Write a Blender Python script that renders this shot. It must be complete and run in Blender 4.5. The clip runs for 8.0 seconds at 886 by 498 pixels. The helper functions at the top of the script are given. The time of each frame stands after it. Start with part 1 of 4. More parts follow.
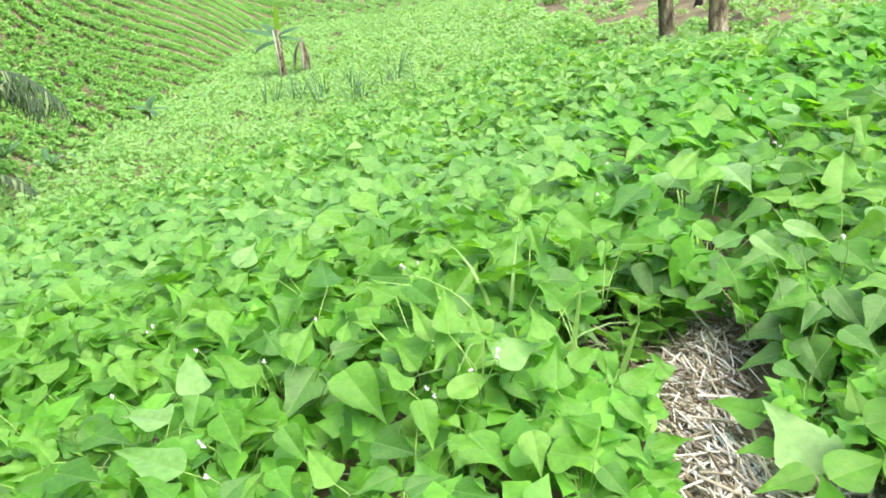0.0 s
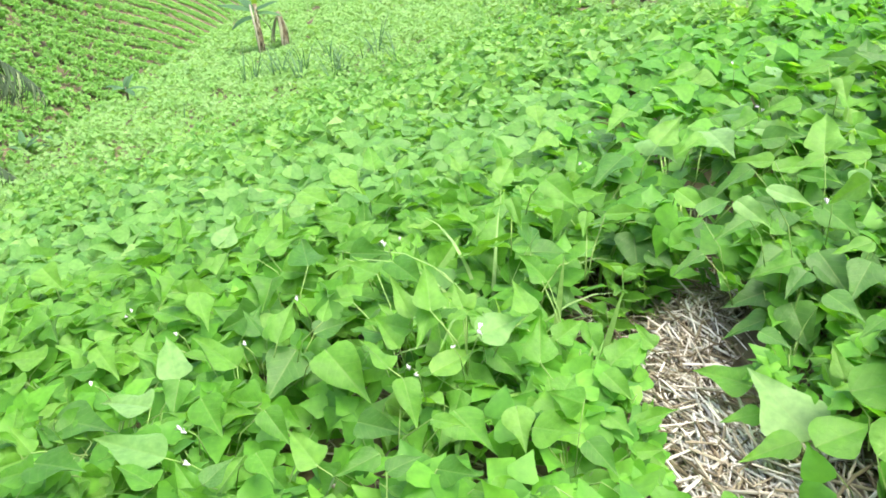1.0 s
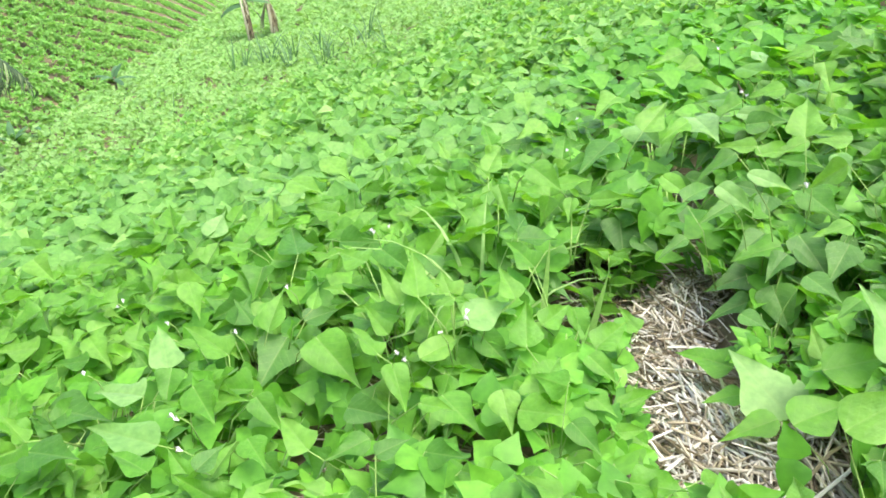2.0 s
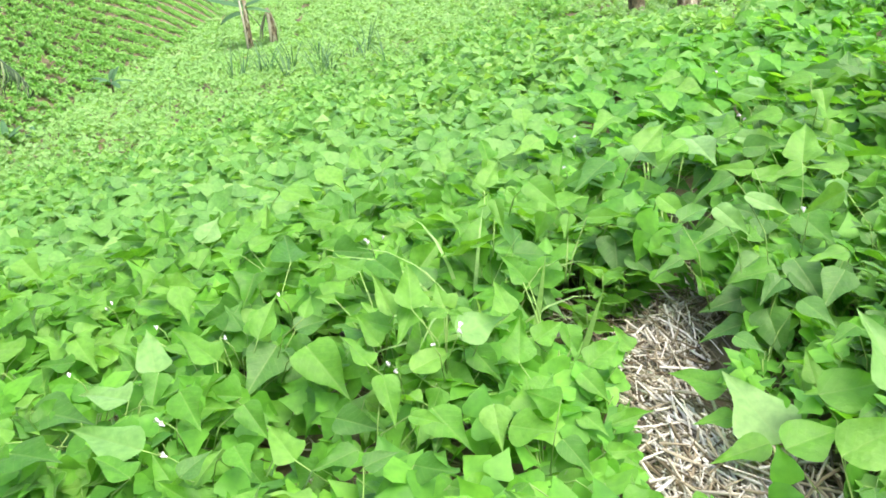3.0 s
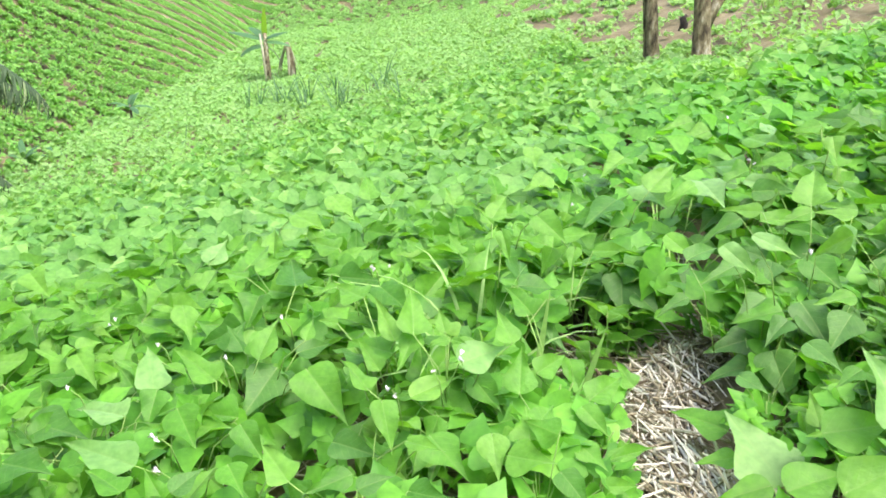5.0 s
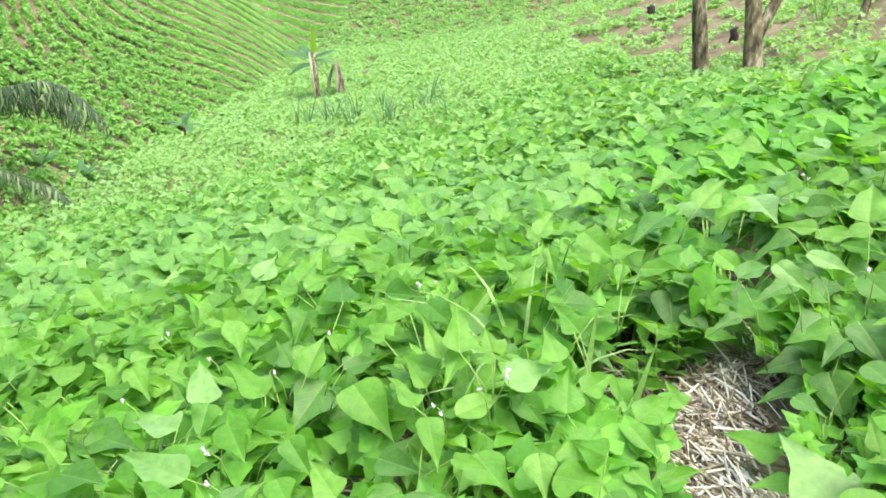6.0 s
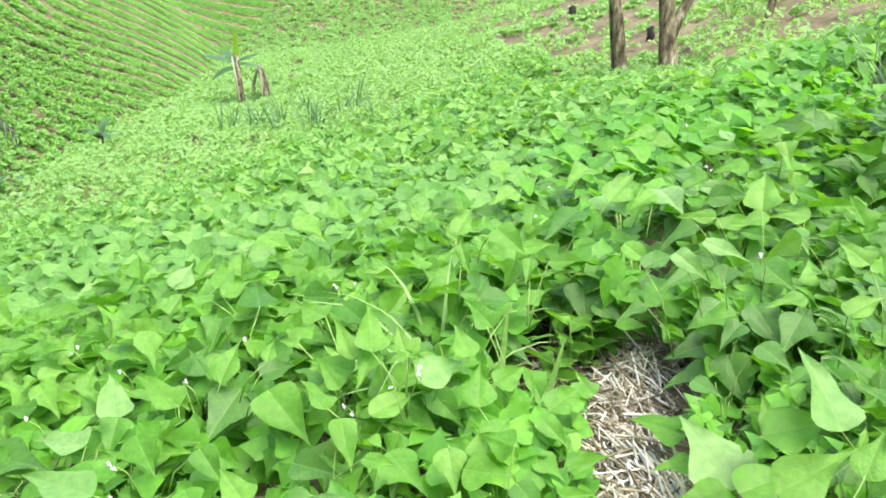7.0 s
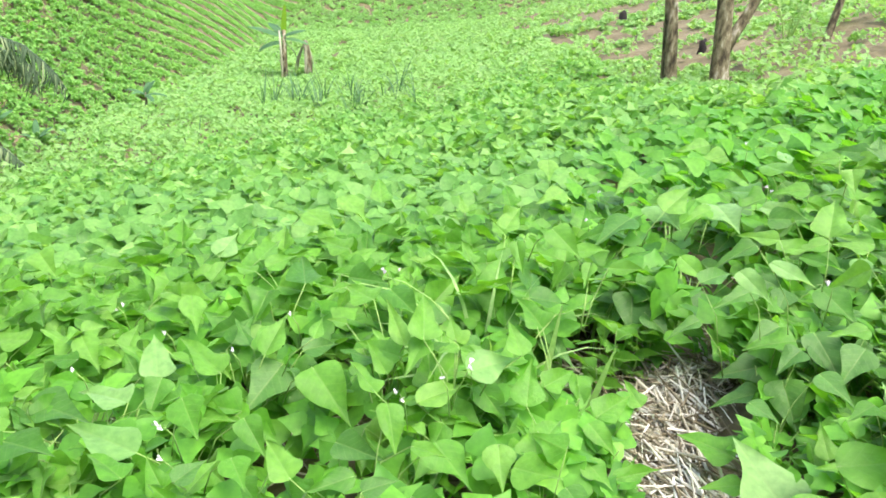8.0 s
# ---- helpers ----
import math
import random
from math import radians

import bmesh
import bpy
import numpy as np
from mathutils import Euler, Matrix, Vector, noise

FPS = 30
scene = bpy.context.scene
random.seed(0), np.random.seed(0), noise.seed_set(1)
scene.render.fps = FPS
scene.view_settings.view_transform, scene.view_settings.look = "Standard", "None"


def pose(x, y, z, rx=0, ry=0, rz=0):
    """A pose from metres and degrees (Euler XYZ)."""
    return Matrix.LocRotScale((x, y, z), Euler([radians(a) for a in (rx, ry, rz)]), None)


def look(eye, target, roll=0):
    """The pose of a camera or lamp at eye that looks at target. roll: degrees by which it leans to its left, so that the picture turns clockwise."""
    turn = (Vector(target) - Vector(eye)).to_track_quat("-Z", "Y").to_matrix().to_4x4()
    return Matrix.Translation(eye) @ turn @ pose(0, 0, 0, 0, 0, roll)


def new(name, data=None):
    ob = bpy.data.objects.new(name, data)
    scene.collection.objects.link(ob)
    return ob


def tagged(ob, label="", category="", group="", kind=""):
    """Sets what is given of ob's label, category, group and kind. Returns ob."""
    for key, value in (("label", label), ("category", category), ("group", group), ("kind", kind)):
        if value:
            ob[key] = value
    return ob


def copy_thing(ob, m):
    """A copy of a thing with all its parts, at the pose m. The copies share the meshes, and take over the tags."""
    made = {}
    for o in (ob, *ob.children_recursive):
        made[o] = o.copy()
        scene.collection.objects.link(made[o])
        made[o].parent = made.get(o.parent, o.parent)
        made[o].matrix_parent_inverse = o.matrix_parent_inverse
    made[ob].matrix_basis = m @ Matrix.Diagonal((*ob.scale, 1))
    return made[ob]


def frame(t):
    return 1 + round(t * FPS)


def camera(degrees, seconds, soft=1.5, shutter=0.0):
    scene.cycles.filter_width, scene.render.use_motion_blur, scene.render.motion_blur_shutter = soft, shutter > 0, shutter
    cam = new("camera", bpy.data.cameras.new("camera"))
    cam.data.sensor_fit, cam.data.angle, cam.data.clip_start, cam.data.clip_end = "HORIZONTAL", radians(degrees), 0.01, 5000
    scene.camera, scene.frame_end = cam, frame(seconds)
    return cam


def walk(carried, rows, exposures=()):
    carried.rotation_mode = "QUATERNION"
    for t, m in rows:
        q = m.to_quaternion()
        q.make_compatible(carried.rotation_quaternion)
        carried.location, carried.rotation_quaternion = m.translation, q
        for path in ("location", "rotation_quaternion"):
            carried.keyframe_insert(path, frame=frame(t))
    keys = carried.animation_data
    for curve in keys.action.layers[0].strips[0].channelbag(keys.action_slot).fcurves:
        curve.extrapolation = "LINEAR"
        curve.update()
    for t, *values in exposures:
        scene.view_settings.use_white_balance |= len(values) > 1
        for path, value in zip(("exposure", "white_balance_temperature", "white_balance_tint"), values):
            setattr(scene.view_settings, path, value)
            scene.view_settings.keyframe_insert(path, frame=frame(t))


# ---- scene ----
cam = camera(60.7, 8.0, soft=1.75)
PATH = [
    (0.0, 0.0000, 0.0000, 0.9500, 68.000, 0.000, 0.000),
    (0.5, 0.0154, 0.0111, 0.9523, 66.589, 1.380, -0.736),
    (1.0, 0.0146, 0.0262, 0.9423, 65.970, 1.089, -1.507),
    (1.5, 0.0142, 0.0245, 0.9434, 65.024, 0.938, -1.586),
    (1.7, 0.0252, 0.0158, 0.9490, 64.941, 1.442, -2.245),
    (2.8, 0.0243, 0.0041, 0.9503, 65.693, 0.394, -2.364),
    (3.0, 0.0179, 0.0145, 0.9424, 66.083, -0.604, -2.055),
    (3.5, 0.0061, 0.0107, 0.9530, 67.590, -1.002, -1.113),
    (4.0, 0.0155, 0.0086, 0.9444, 68.106, -0.293, -0.231),
    (4.2, 0.0316, 0.0153, 0.9327, 67.940, 0.264, -0.642),
    (5.3, 0.0143, 0.0046, 0.9224, 69.347, -3.938, 0.273),
    (5.5, 0.0099, 0.0064, 0.9302, 69.457, -3.797, 1.230),
    (6.0, 0.0221, 0.0054, 0.9285, 69.957, -1.537, 2.732),
    (6.5, 0.0506, -0.0063, 0.9309, 70.292, -1.614, 1.565),
    (7.0, 0.0703, 0.0006, 0.9255, 70.226, -1.355, -2.562),
    (7.5, 0.0477, 0.0204, 0.9214, 69.994, -2.363, -2.892),
    (8.0, -0.0011, 0.0094, 0.9184, 69.392, -6.166, 1.007),
]
walk(cam, [(t, pose(*p)) for t, *p in PATH], [(0.0, 2.0, 6720, 14), (8.0, 2.0, 6720, 14)])

# ---- world, sun ----
world = bpy.data.worlds.new("overcast_sky")
scene.world = world
world.use_nodes = True
wn = world.node_tree.nodes
sky = wn.new("ShaderNodeTexSky")
sky.sky_type, sky.sun_disc = "NISHITA", False
sky.sun_elevation, sky.sun_rotation = radians(68), radians(130)
sky.air_density, sky.dust_density = 1.0, 4.0
wn["Background"].inputs["Strength"].default_value = 0.15
world.node_tree.links.new(sky.outputs["Color"], wn["Background"].inputs["Color"])
sun = new("sun", bpy.data.lights.new("sun", "SUN"))
sun.data.energy, sun.data.angle, sun.data.color = 0.75, radians(50), (1.0, 0.97, 0.92)
sun.matrix_world = look((5, -4, 16), (0, 0, 0))


# ---- helpers of this scene ----
def smooth_max(a, b, k):
    return 0.5 * (a + b + np.sqrt((a - b) ** 2 + k * k))


def canopy(x, y):
    """Height of the tops of the crop on the near slope."""
    q = np.sqrt(y * y + 25) - 5
    return 0.574 + 0.268 * x - 0.231 * y + 0.2 * q - 0.0055 * x * q / (1 + 0.1 * q) + 0.093 * (np.sqrt(x * x + 4) - 2)


def crop_height(x, y):
    """How tall the crop stands."""
    d = np.sqrt(x * x + y * y)
    return 0.4 - 0.18 * np.clip((d - 4.5) / 6, 0, 1)


def ground_z(x, y):
    x, y = np.asarray(x, float), np.asarray(y, float)
    near = canopy(x, y) - crop_height(x, y)
    far = -3.55 - 0.166 * y - 0.85 * x
    back = -2.6 + 0.42 * (y - 33) + 0.05 * x
    z = smooth_max(smooth_max(near, far, 0.1), back, 0.6)
    top = 16 + 3 * np.sin(x * 0.03) + 2 * np.cos(y * 0.04)
    return 0.5 * (z + top - np.sqrt((z - top) ** 2 + 0.3))


def far_side(x, y):
    """Above 0 on the opposite slope."""
    return (-3.55 - 0.166 * y - 0.85 * x) - (canopy(x, y) - crop_height(x, y))


def rows_side(x, y):
    """Whether a place belongs to the field in rows."""
    return np.where(y < 34.3, far_side(x, y) > 0.0, x < -7.45 + 0.28 * (y - 34.3))


def mesh_of(name, verts, faces, material, uvs=None, smooth=True):
    me = bpy.data.meshes.new(name)
    me.from_pydata(verts, [], faces)
    if uvs is not None:
        layer = me.uv_layers.new(name="UVMap")
        idx = np.empty(len(me.loops), np.int32)
        me.loops.foreach_get("vertex_index", idx)
        layer.data.foreach_set("uv", np.asarray(uvs, np.float32)[idx].ravel())
    if smooth:
        me.polygons.foreach_set("use_smooth", np.ones(len(me.polygons), bool))
    me.materials.append(material)
    me.update()
    return me


def put(name, me, parent=None, m=None, label=""):
    ob = new(name, me)
    if parent is not None:
        ob.parent = parent
    if m is not None:
        ob.matrix_basis = m
    if label:
        ob["label"] = label
    return ob


def tube(path, radii, sides=5):
    """Vertices and faces of a tube along points."""
    verts, faces = [], []
    pts = [Vector(p) for p in path]
    for i, p in enumerate(pts):
        d = (pts[min(i + 1, len(pts) - 1)] - pts[max(i - 1, 0)]).normalized()
        a = d.cross(Vector((0.31, 0.52, 0.8))).normalized()
        b = d.cross(a)
        for k in range(sides):
            w = 2 * math.pi * k / sides
            verts.append(tuple(p + (a * math.cos(w) + b * math.sin(w)) * radii[i]))
    for i in range(len(pts) - 1):
        for k in range(sides):
            j = (k + 1) % sides
            faces.append((i * sides + k, i * sides + j, (i + 1) * sides + j, (i + 1) * sides + k))
    faces.append(tuple(range(sides))[::-1])
    faces.append(tuple(range((len(pts) - 1) * sides, len(pts) * sides)))
    return verts, faces


def join(chunks):
    verts, faces = [], []
    for v, f in chunks:
        n = len(verts)
        verts += v
        faces += [tuple(i + n for i in q) for q in f]
    return verts, faces


# ---- materials ----
def nodes_of(name):
    mat = bpy.data.materials.new(name)
    mat.use_nodes = True
    return mat, mat.node_tree.nodes, mat.node_tree.links, mat.node_tree.nodes["Principled BSDF"]


def ramp(ns, stops):
    r = ns.new("ShaderNodeValToRGB")
    while len(r.color_ramp.elements) < len(stops):
        r.color_ramp.elements.new(0.5)
    for e, (p, c) in zip(r.color_ramp.elements, stops):
        e.position, e.color = p, (*c, 1)
    return r


def math_node(ns, ls, op, a, b=None):
    n = ns.new("ShaderNodeMath")
    n.operation = op
    for i, v in enumerate((a, b)):
        if v is None:
            continue
        if isinstance(v, (int, float)):
            n.inputs[i].default_value = v
        else:
            ls.new(v, n.inputs[i])
    return n.outputs[0]


def leaf_material(name, stops, per_object=True, translucent=0.48, veins=True, rough=0.5, clumps=0.0):
    mat, ns, ls, b = nodes_of(name)
    if per_object:
        rnd = ns.new("ShaderNodeObjectInfo").outputs["Random"]
    else:
        rnd = ns.new("ShaderNodeNewGeometry").outputs["Random Per Island"]
    geo = ns.new("ShaderNodeNewGeometry")
    patch = ns.new("ShaderNodeTexNoise")
    patch.inputs["Scale"].default_value = 1.3
    ls.new(geo.outputs["Position"], patch.inputs["Vector"])
    fac = math_node(ns, ls, "ADD", math_node(ns, ls, "MULTIPLY", rnd, 0.75), math_node(ns, ls, "MULTIPLY", patch.outputs["Fac"], 0.3))
    if clumps:
        clump = ns.new("ShaderNodeTexNoise")
        clump.inputs["Scale"].default_value, clump.inputs["Detail"].default_value = clumps, 1
        ls.new(geo.outputs["Position"], clump.inputs["Vector"])
        fac = math_node(ns, ls, "ADD", math_node(ns, ls, "MULTIPLY", fac, 0.6), math_node(ns, ls, "MULTIPLY", math_node(ns, ls, "SUBTRACT", clump.outputs["Fac"], 0.28), 0.95))
    col = ramp(ns, stops)
    ls.new(fac, col.inputs["Fac"])
    fine = ns.new("ShaderNodeTexNoise")
    fine.inputs["Scale"].default_value, fine.inputs["Detail"].default_value = 60, 3
    ls.new(geo.outputs["Position"], fine.inputs["Vector"])
    mix = ns.new("ShaderNodeMix")
    mix.data_type, mix.blend_type = "RGBA", "MULTIPLY"
    mix.inputs["Factor"].default_value = 0.8
    tone = ramp(ns, [(0.3, (0.72, 0.78, 0.7)), (0.7, (1.15, 1.1, 1.1))])
    ls.new(fine.outputs["Fac"], tone.inputs["Fac"])
    ls.new(col.outputs["Color"], mix.inputs["A"])
    ls.new(tone.outputs["Color"], mix.inputs["B"])
    out = mix.outputs["Result"]
    if veins:
        uv = ns.new("ShaderNodeUVMap")
        sep = ns.new("ShaderNodeSeparateXYZ")
        ls.new(uv.outputs["UV"], sep.inputs[0])
        u = math_node(ns, ls, "ABSOLUTE", sep.outputs["X"])
        rib = math_node(ns, ls, "LESS_THAN", u, 0.018)
        side = math_node(ns, ls, "SUBTRACT", sep.outputs["Y"], math_node(ns, ls, "MULTIPLY", u, 0.75))
        line = math_node(ns, ls, "FRACT", math_node(ns, ls, "MULTIPLY", side, 7.0))
        vein = math_node(ns, ls, "LESS_THAN", line, 0.09)
        both = math_node(ns, ls, "MAXIMUM", rib, math_node(ns, ls, "MULTIPLY", vein, 0.55))
        mv = ns.new("ShaderNodeMix")
        mv.data_type = "RGBA"
        ls.new(math_node(ns, ls, "MULTIPLY", both, 0.17), mv.inputs["Factor"])
        ls.new(out, mv.inputs["A"])
        mv.inputs["B"].default_value = (0.32, 0.5, 0.16, 1)
        out = mv.outputs["Result"]
        bump = ns.new("ShaderNodeBump")
        bump.inputs["Strength"].default_value, bump.inputs["Distance"].default_value = 0.5, 0.004
        puff = ns.new("ShaderNodeTexNoise")
        puff.inputs["Scale"].default_value, puff.inputs["Detail"].default_value = 11, 2
        ls.new(uv.outputs["UV"], puff.inputs["Vector"])
        height = math_node(ns, ls, "ADD", math_node(ns, ls, "MULTIPLY", fine.outputs["Fac"], 0.5), puff.outputs["Fac"])
        ls.new(math_node(ns, ls, "SUBTRACT", height, math_node(ns, ls, "MULTIPLY", both, 0.4)), bump.inputs["Height"])
        ls.new(bump.outputs["Normal"], b.inputs["Normal"])
    ls.new(out, b.inputs["Base Color"])
    b.inputs["Roughness"].default_value = rough
    b.inputs["Specular IOR Level"].default_value = 0.5
    b.inputs["Sheen Weight"].default_value, b.inputs["Sheen Roughness"].default_value = 0.16, 0.4
    tr = ns.new("ShaderNodeBsdfTranslucent")
    warm = ns.new("ShaderNodeMix")
    warm.data_type, warm.blend_type = "RGBA", "MULTIPLY"
    warm.inputs["Factor"].default_value = 1
    warm.inputs["B"].default_value = (1.25, 1.2, 0.5, 1)
    ls.new(out, warm.inputs["A"])
    ls.new(warm.outputs["Result"], tr.inputs["Color"])
    sh = ns.new("ShaderNodeMixShader")
    sh.inputs["Fac"].default_value = translucent
    ls.new(b.outputs[0], sh.inputs[1])
    ls.new(tr.outputs[0], sh.inputs[2])
    ls.new(sh.outputs[0], ns["Material Output"].inputs["Surface"])
    return mat


def rough_material(name, stops, scale, bump=0.5, rough=0.9, stretch=(1, 1, 1), random_tone=0.0, distance=0.01):
    mat, ns, ls, b = nodes_of(name)
    tc = ns.new("ShaderNodeTexCoord")
    mp = ns.new("ShaderNodeMapping")
    mp.inputs["Scale"].default_value = stretch
    ls.new(tc.outputs["Object"], mp.inputs["Vector"])
    n1 = ns.new("ShaderNodeTexNoise")
    n1.inputs["Scale"].default_value, n1.inputs["Detail"].default_value, n1.inputs["Roughness"].default_value = scale, 8, 0.65
    ls.new(mp.outputs[0], n1.inputs["Vector"])
    n2 = ns.new("ShaderNodeTexNoise")
    n2.inputs["Scale"].default_value = scale * 0.12
    ls.new(mp.outputs[0], n2.inputs["Vector"])
    fac = math_node(ns, ls, "ADD", math_node(ns, ls, "MULTIPLY", n1.outputs["Fac"], 0.6), math_node(ns, ls, "MULTIPLY", n2.outputs["Fac"], 0.4))
    if random_tone:
        rnd = ns.new("ShaderNodeNewGeometry").outputs["Random Per Island"]
        obj = ns.new("ShaderNodeObjectInfo").outputs["Random"]
        both = math_node(ns, ls, "FRACT", math_node(ns, ls, "ADD", rnd, obj))
        fac = math_node(ns, ls, "ADD", math_node(ns, ls, "MULTIPLY", fac, 1 - random_tone), math_node(ns, ls, "MULTIPLY", both, random_tone))
    col = ramp(ns, stops)
    ls.new(fac, col.inputs["Fac"])
    ls.new(col.outputs["Color"], b.inputs["Base Color"])
    b.inputs["Roughness"].default_value = rough
    b.inputs["Specular IOR Level"].default_value = 0.25
    bp = ns.new("ShaderNodeBump")
    bp.inputs["Strength"].default_value, bp.inputs["Distance"].default_value = bump, distance
    ls.new(n1.outputs["Fac"], bp.inputs["Height"])
    ls.new(bp.outputs["Normal"], b.inputs["Normal"])
    return mat


GREEN = [(0.0, (0.055, 0.2, 0.026)), (0.35, (0.086, 0.29, 0.024)), (0.65, (0.116, 0.36, 0.03)), (1.0, (0.18, 0.45, 0.052))]
FRESH_HAZE = [(0.0, (0.185, 0.41, 0.11)), (0.5, (0.24, 0.475, 0.145)), (1.0, (0.31, 0.54, 0.19))]
ROWS = [(0.0, (0.13, 0.36, 0.07)), (0.5, (0.2, 0.46, 0.1)), (1.0, (0.3, 0.56, 0.16))]
M_LEAF = leaf_material("bean_leaf", GREEN)
# Lightened copy of GREEN; brightens the shaded gaps of the lower foliage by colour.
M_FIELD = leaf_material("bean_leaf_field", [(p, tuple(1.25 * c for c in rgb)) for p, rgb in GREEN], per_object=False, veins=False)
# Bluer, lighter leaf green: the haze of distance is painted in.
M_MID = leaf_material("bean_leaf_middle", [(0.0, (0.09, 0.27, 0.055)), (0.35, (0.145, 0.38, 0.072)), (0.65, (0.205, 0.46, 0.095)), (1.0, (0.31, 0.56, 0.16))], per_object=False, veins=False)
# Pale green of the young far crop, slight haze mixed into the colour.
M_FRESH_HAZE = leaf_material("young_hazy_crop_leaf", FRESH_HAZE, per_object=False, veins=False, clumps=3.2)
M_ROWS = leaf_material("row_crop_leaf", ROWS, per_object=False, veins=False)
# Yellow-green of young leaves; also carries the light on well-lit standout leaflets.
M_YOUNG_LIT = leaf_material("young_lit_leaf", [(0.0, (0.12, 0.35, 0.036)), (0.5, (0.15, 0.4, 0.045)), (1.0, (0.215, 0.46, 0.078))])
# Pale leaf green with the sky's sheen put into the colour.
M_PALE_SHEEN = leaf_material("pale_sheen_leaf", [(0.0, (0.18, 0.42, 0.1)), (1.0, (0.27, 0.52, 0.17))])
# Dark leaf green; shade among the right-hand plants is put into its colour.
M_SHADE = leaf_material("dark_shaded_leaf", [(0.0, (0.05, 0.18, 0.02)), (1.0, (0.09, 0.27, 0.032))], translucent=0.36)
M_STEM = rough_material("green_stem", [(0.3, (0.22, 0.4, 0.09)), (0.7, (0.33, 0.5, 0.15))], 40, 0.2, 0.6)
M_BLADE = leaf_material("grass_blade", [(0.0, (0.26, 0.5, 0.15)), (1.0, (0.38, 0.6, 0.22))], veins=False)
M_BLUE = leaf_material("blue_grass_blade", [(0.0, (0.055, 0.16, 0.075)), (1.0, (0.13, 0.28, 0.13))], per_object=True, veins=False)
M_SOIL = rough_material("brown_soil", [(0.3, (0.055, 0.047, 0.022)), (0.5, (0.14, 0.12, 0.062)), (0.7, (0.25, 0.218, 0.13))], 9, 0.9, distance=0.03)
M_STRAW = rough_material("dry_straw", [(0.1, (0.06, 0.045, 0.028)), (0.3, (0.17, 0.145, 0.08)), (0.55, (0.4, 0.37, 0.26)), (0.9, (0.72, 0.72, 0.62))], 25, 0.3, 0.8, random_tone=0.75)
M_BARK = rough_material("charred_bark", [(0.41, (0.036, 0.031, 0.02)), (0.47, (0.135, 0.118, 0.068)), (0.53, (0.25, 0.23, 0.14)), (0.6, (0.52, 0.5, 0.41))], 15, 1.0, stretch=(1, 1, 0.35), distance=0.04)
M_CHAR = rough_material("charcoal", [(0.3, (0.012, 0.011, 0.01)), (0.8, (0.05, 0.045, 0.04))], 20, 1.0)
M_DRYSTEM = rough_material("dry_banana_stem", [(0.3, (0.12, 0.122, 0.075)), (0.5, (0.27, 0.278, 0.185)), (0.7, (0.45, 0.46, 0.35))], 10, 0.6, stretch=(1, 1, 0.1), distance=0.02)
M_PETAL = rough_material("white_petal", [(0.3, (0.72, 0.66, 0.72)), (0.7, (0.86, 0.83, 0.84))], 60, 0.1, 0.6)

# ---- the ground ----
def spread(lo, hi, a, b, step, grow=1.18):
    """Coordinates from lo to hi, even between a and b and wider outside."""
    mid = list(np.arange(a, b + step / 2, step))
    s, x = step, mid[-1]
    while x < hi:
        s *= grow
        x += s
        mid.append(x)
    s, x = step, mid[0]
    while x > lo:
        s *= grow
        x -= s
        mid.insert(0, x)
    return np.array(mid)


gx = spread(-260, 260, -14, 7, 0.12)
gy = np.concatenate([spread(-200, 22, -1, 22, 0.12), spread(22.35, 400, 22.35, 46, 0.25)])
XX, YY = np.meshgrid(gx, gy)
ZZ = ground_z(XX, YY)
rough_z = np.random.RandomState(3).normal(0, 0.012, ZZ.shape)
ZZ = ZZ + rough_z + 0.02 * np.sin(XX * 3.1 + 1.7 * np.sin(YY * 1.3)) * np.cos(YY * 2.3)
nx, ny = len(gx), len(gy)
gv = np.stack([XX.ravel(), YY.ravel(), ZZ.ravel()], 1)
ii = np.arange(nx * ny).reshape(ny, nx)
gf = np.stack([ii[:-1, :-1].ravel(), ii[:-1, 1:].ravel(), ii[1:, 1:].ravel(), ii[1:, :-1].ravel()], 1)
ground = put("ground", mesh_of("ground", gv.tolist(), gf.tolist(), M_SOIL))
tagged(ground, "bare brown hillside soil falling into a valley", "ground", kind="structure")

# ---- bean leaflets ----
ROWS_FINE = [(0, 0.05), (0.025, 0.21), (0.08, 0.345), (0.17, 0.42), (0.29, 0.405), (0.42, 0.325), (0.55, 0.232), (0.68, 0.15), (0.8, 0.083), (0.91, 0.032), (1, 0.003)]
ROWS_MID = [(0, 0.06), (0.08, 0.36), (0.26, 0.43), (0.55, 0.27), (0.8, 0.1), (1, 0.004)]


def leaflet_arrays(rows, fold, curl, wave, twist, cols=(-1, -0.55, -0.06, 0, 0.06, 0.55, 1)):
    """A pointed oval leaflet, one unit long, its base at the origin and its tip along y."""
    verts, uvs, faces = [], [], []
    n = len(cols)
    for i, (t, w) in enumerate(rows):
        for c in cols:
            x = c * w * (1 + 0.9 * wave * abs(c) * math.sin(10 * t + 3 * c + 9 * twist))
            z = fold * abs(x) * (1 - 0.35 * abs(c)) - curl * t * t + wave * math.sin(7 * t + 2.2 * c) * abs(c) ** 3 * 0.8 * math.sin(math.pi * min(1, t * 1.05))
            a = twist * t
            verts.append((x * math.cos(a) - z * math.sin(a), t - 0.1 * curl * t * t, x * math.sin(a) + z * math.cos(a)))
            uvs.append((x, t))
    for i in range(len(rows) - 1):
        for k in range(n - 1):
            faces.append((i * n + k, i * n + k + 1, (i + 1) * n + k + 1, (i + 1) * n + k))
    return verts, faces, uvs


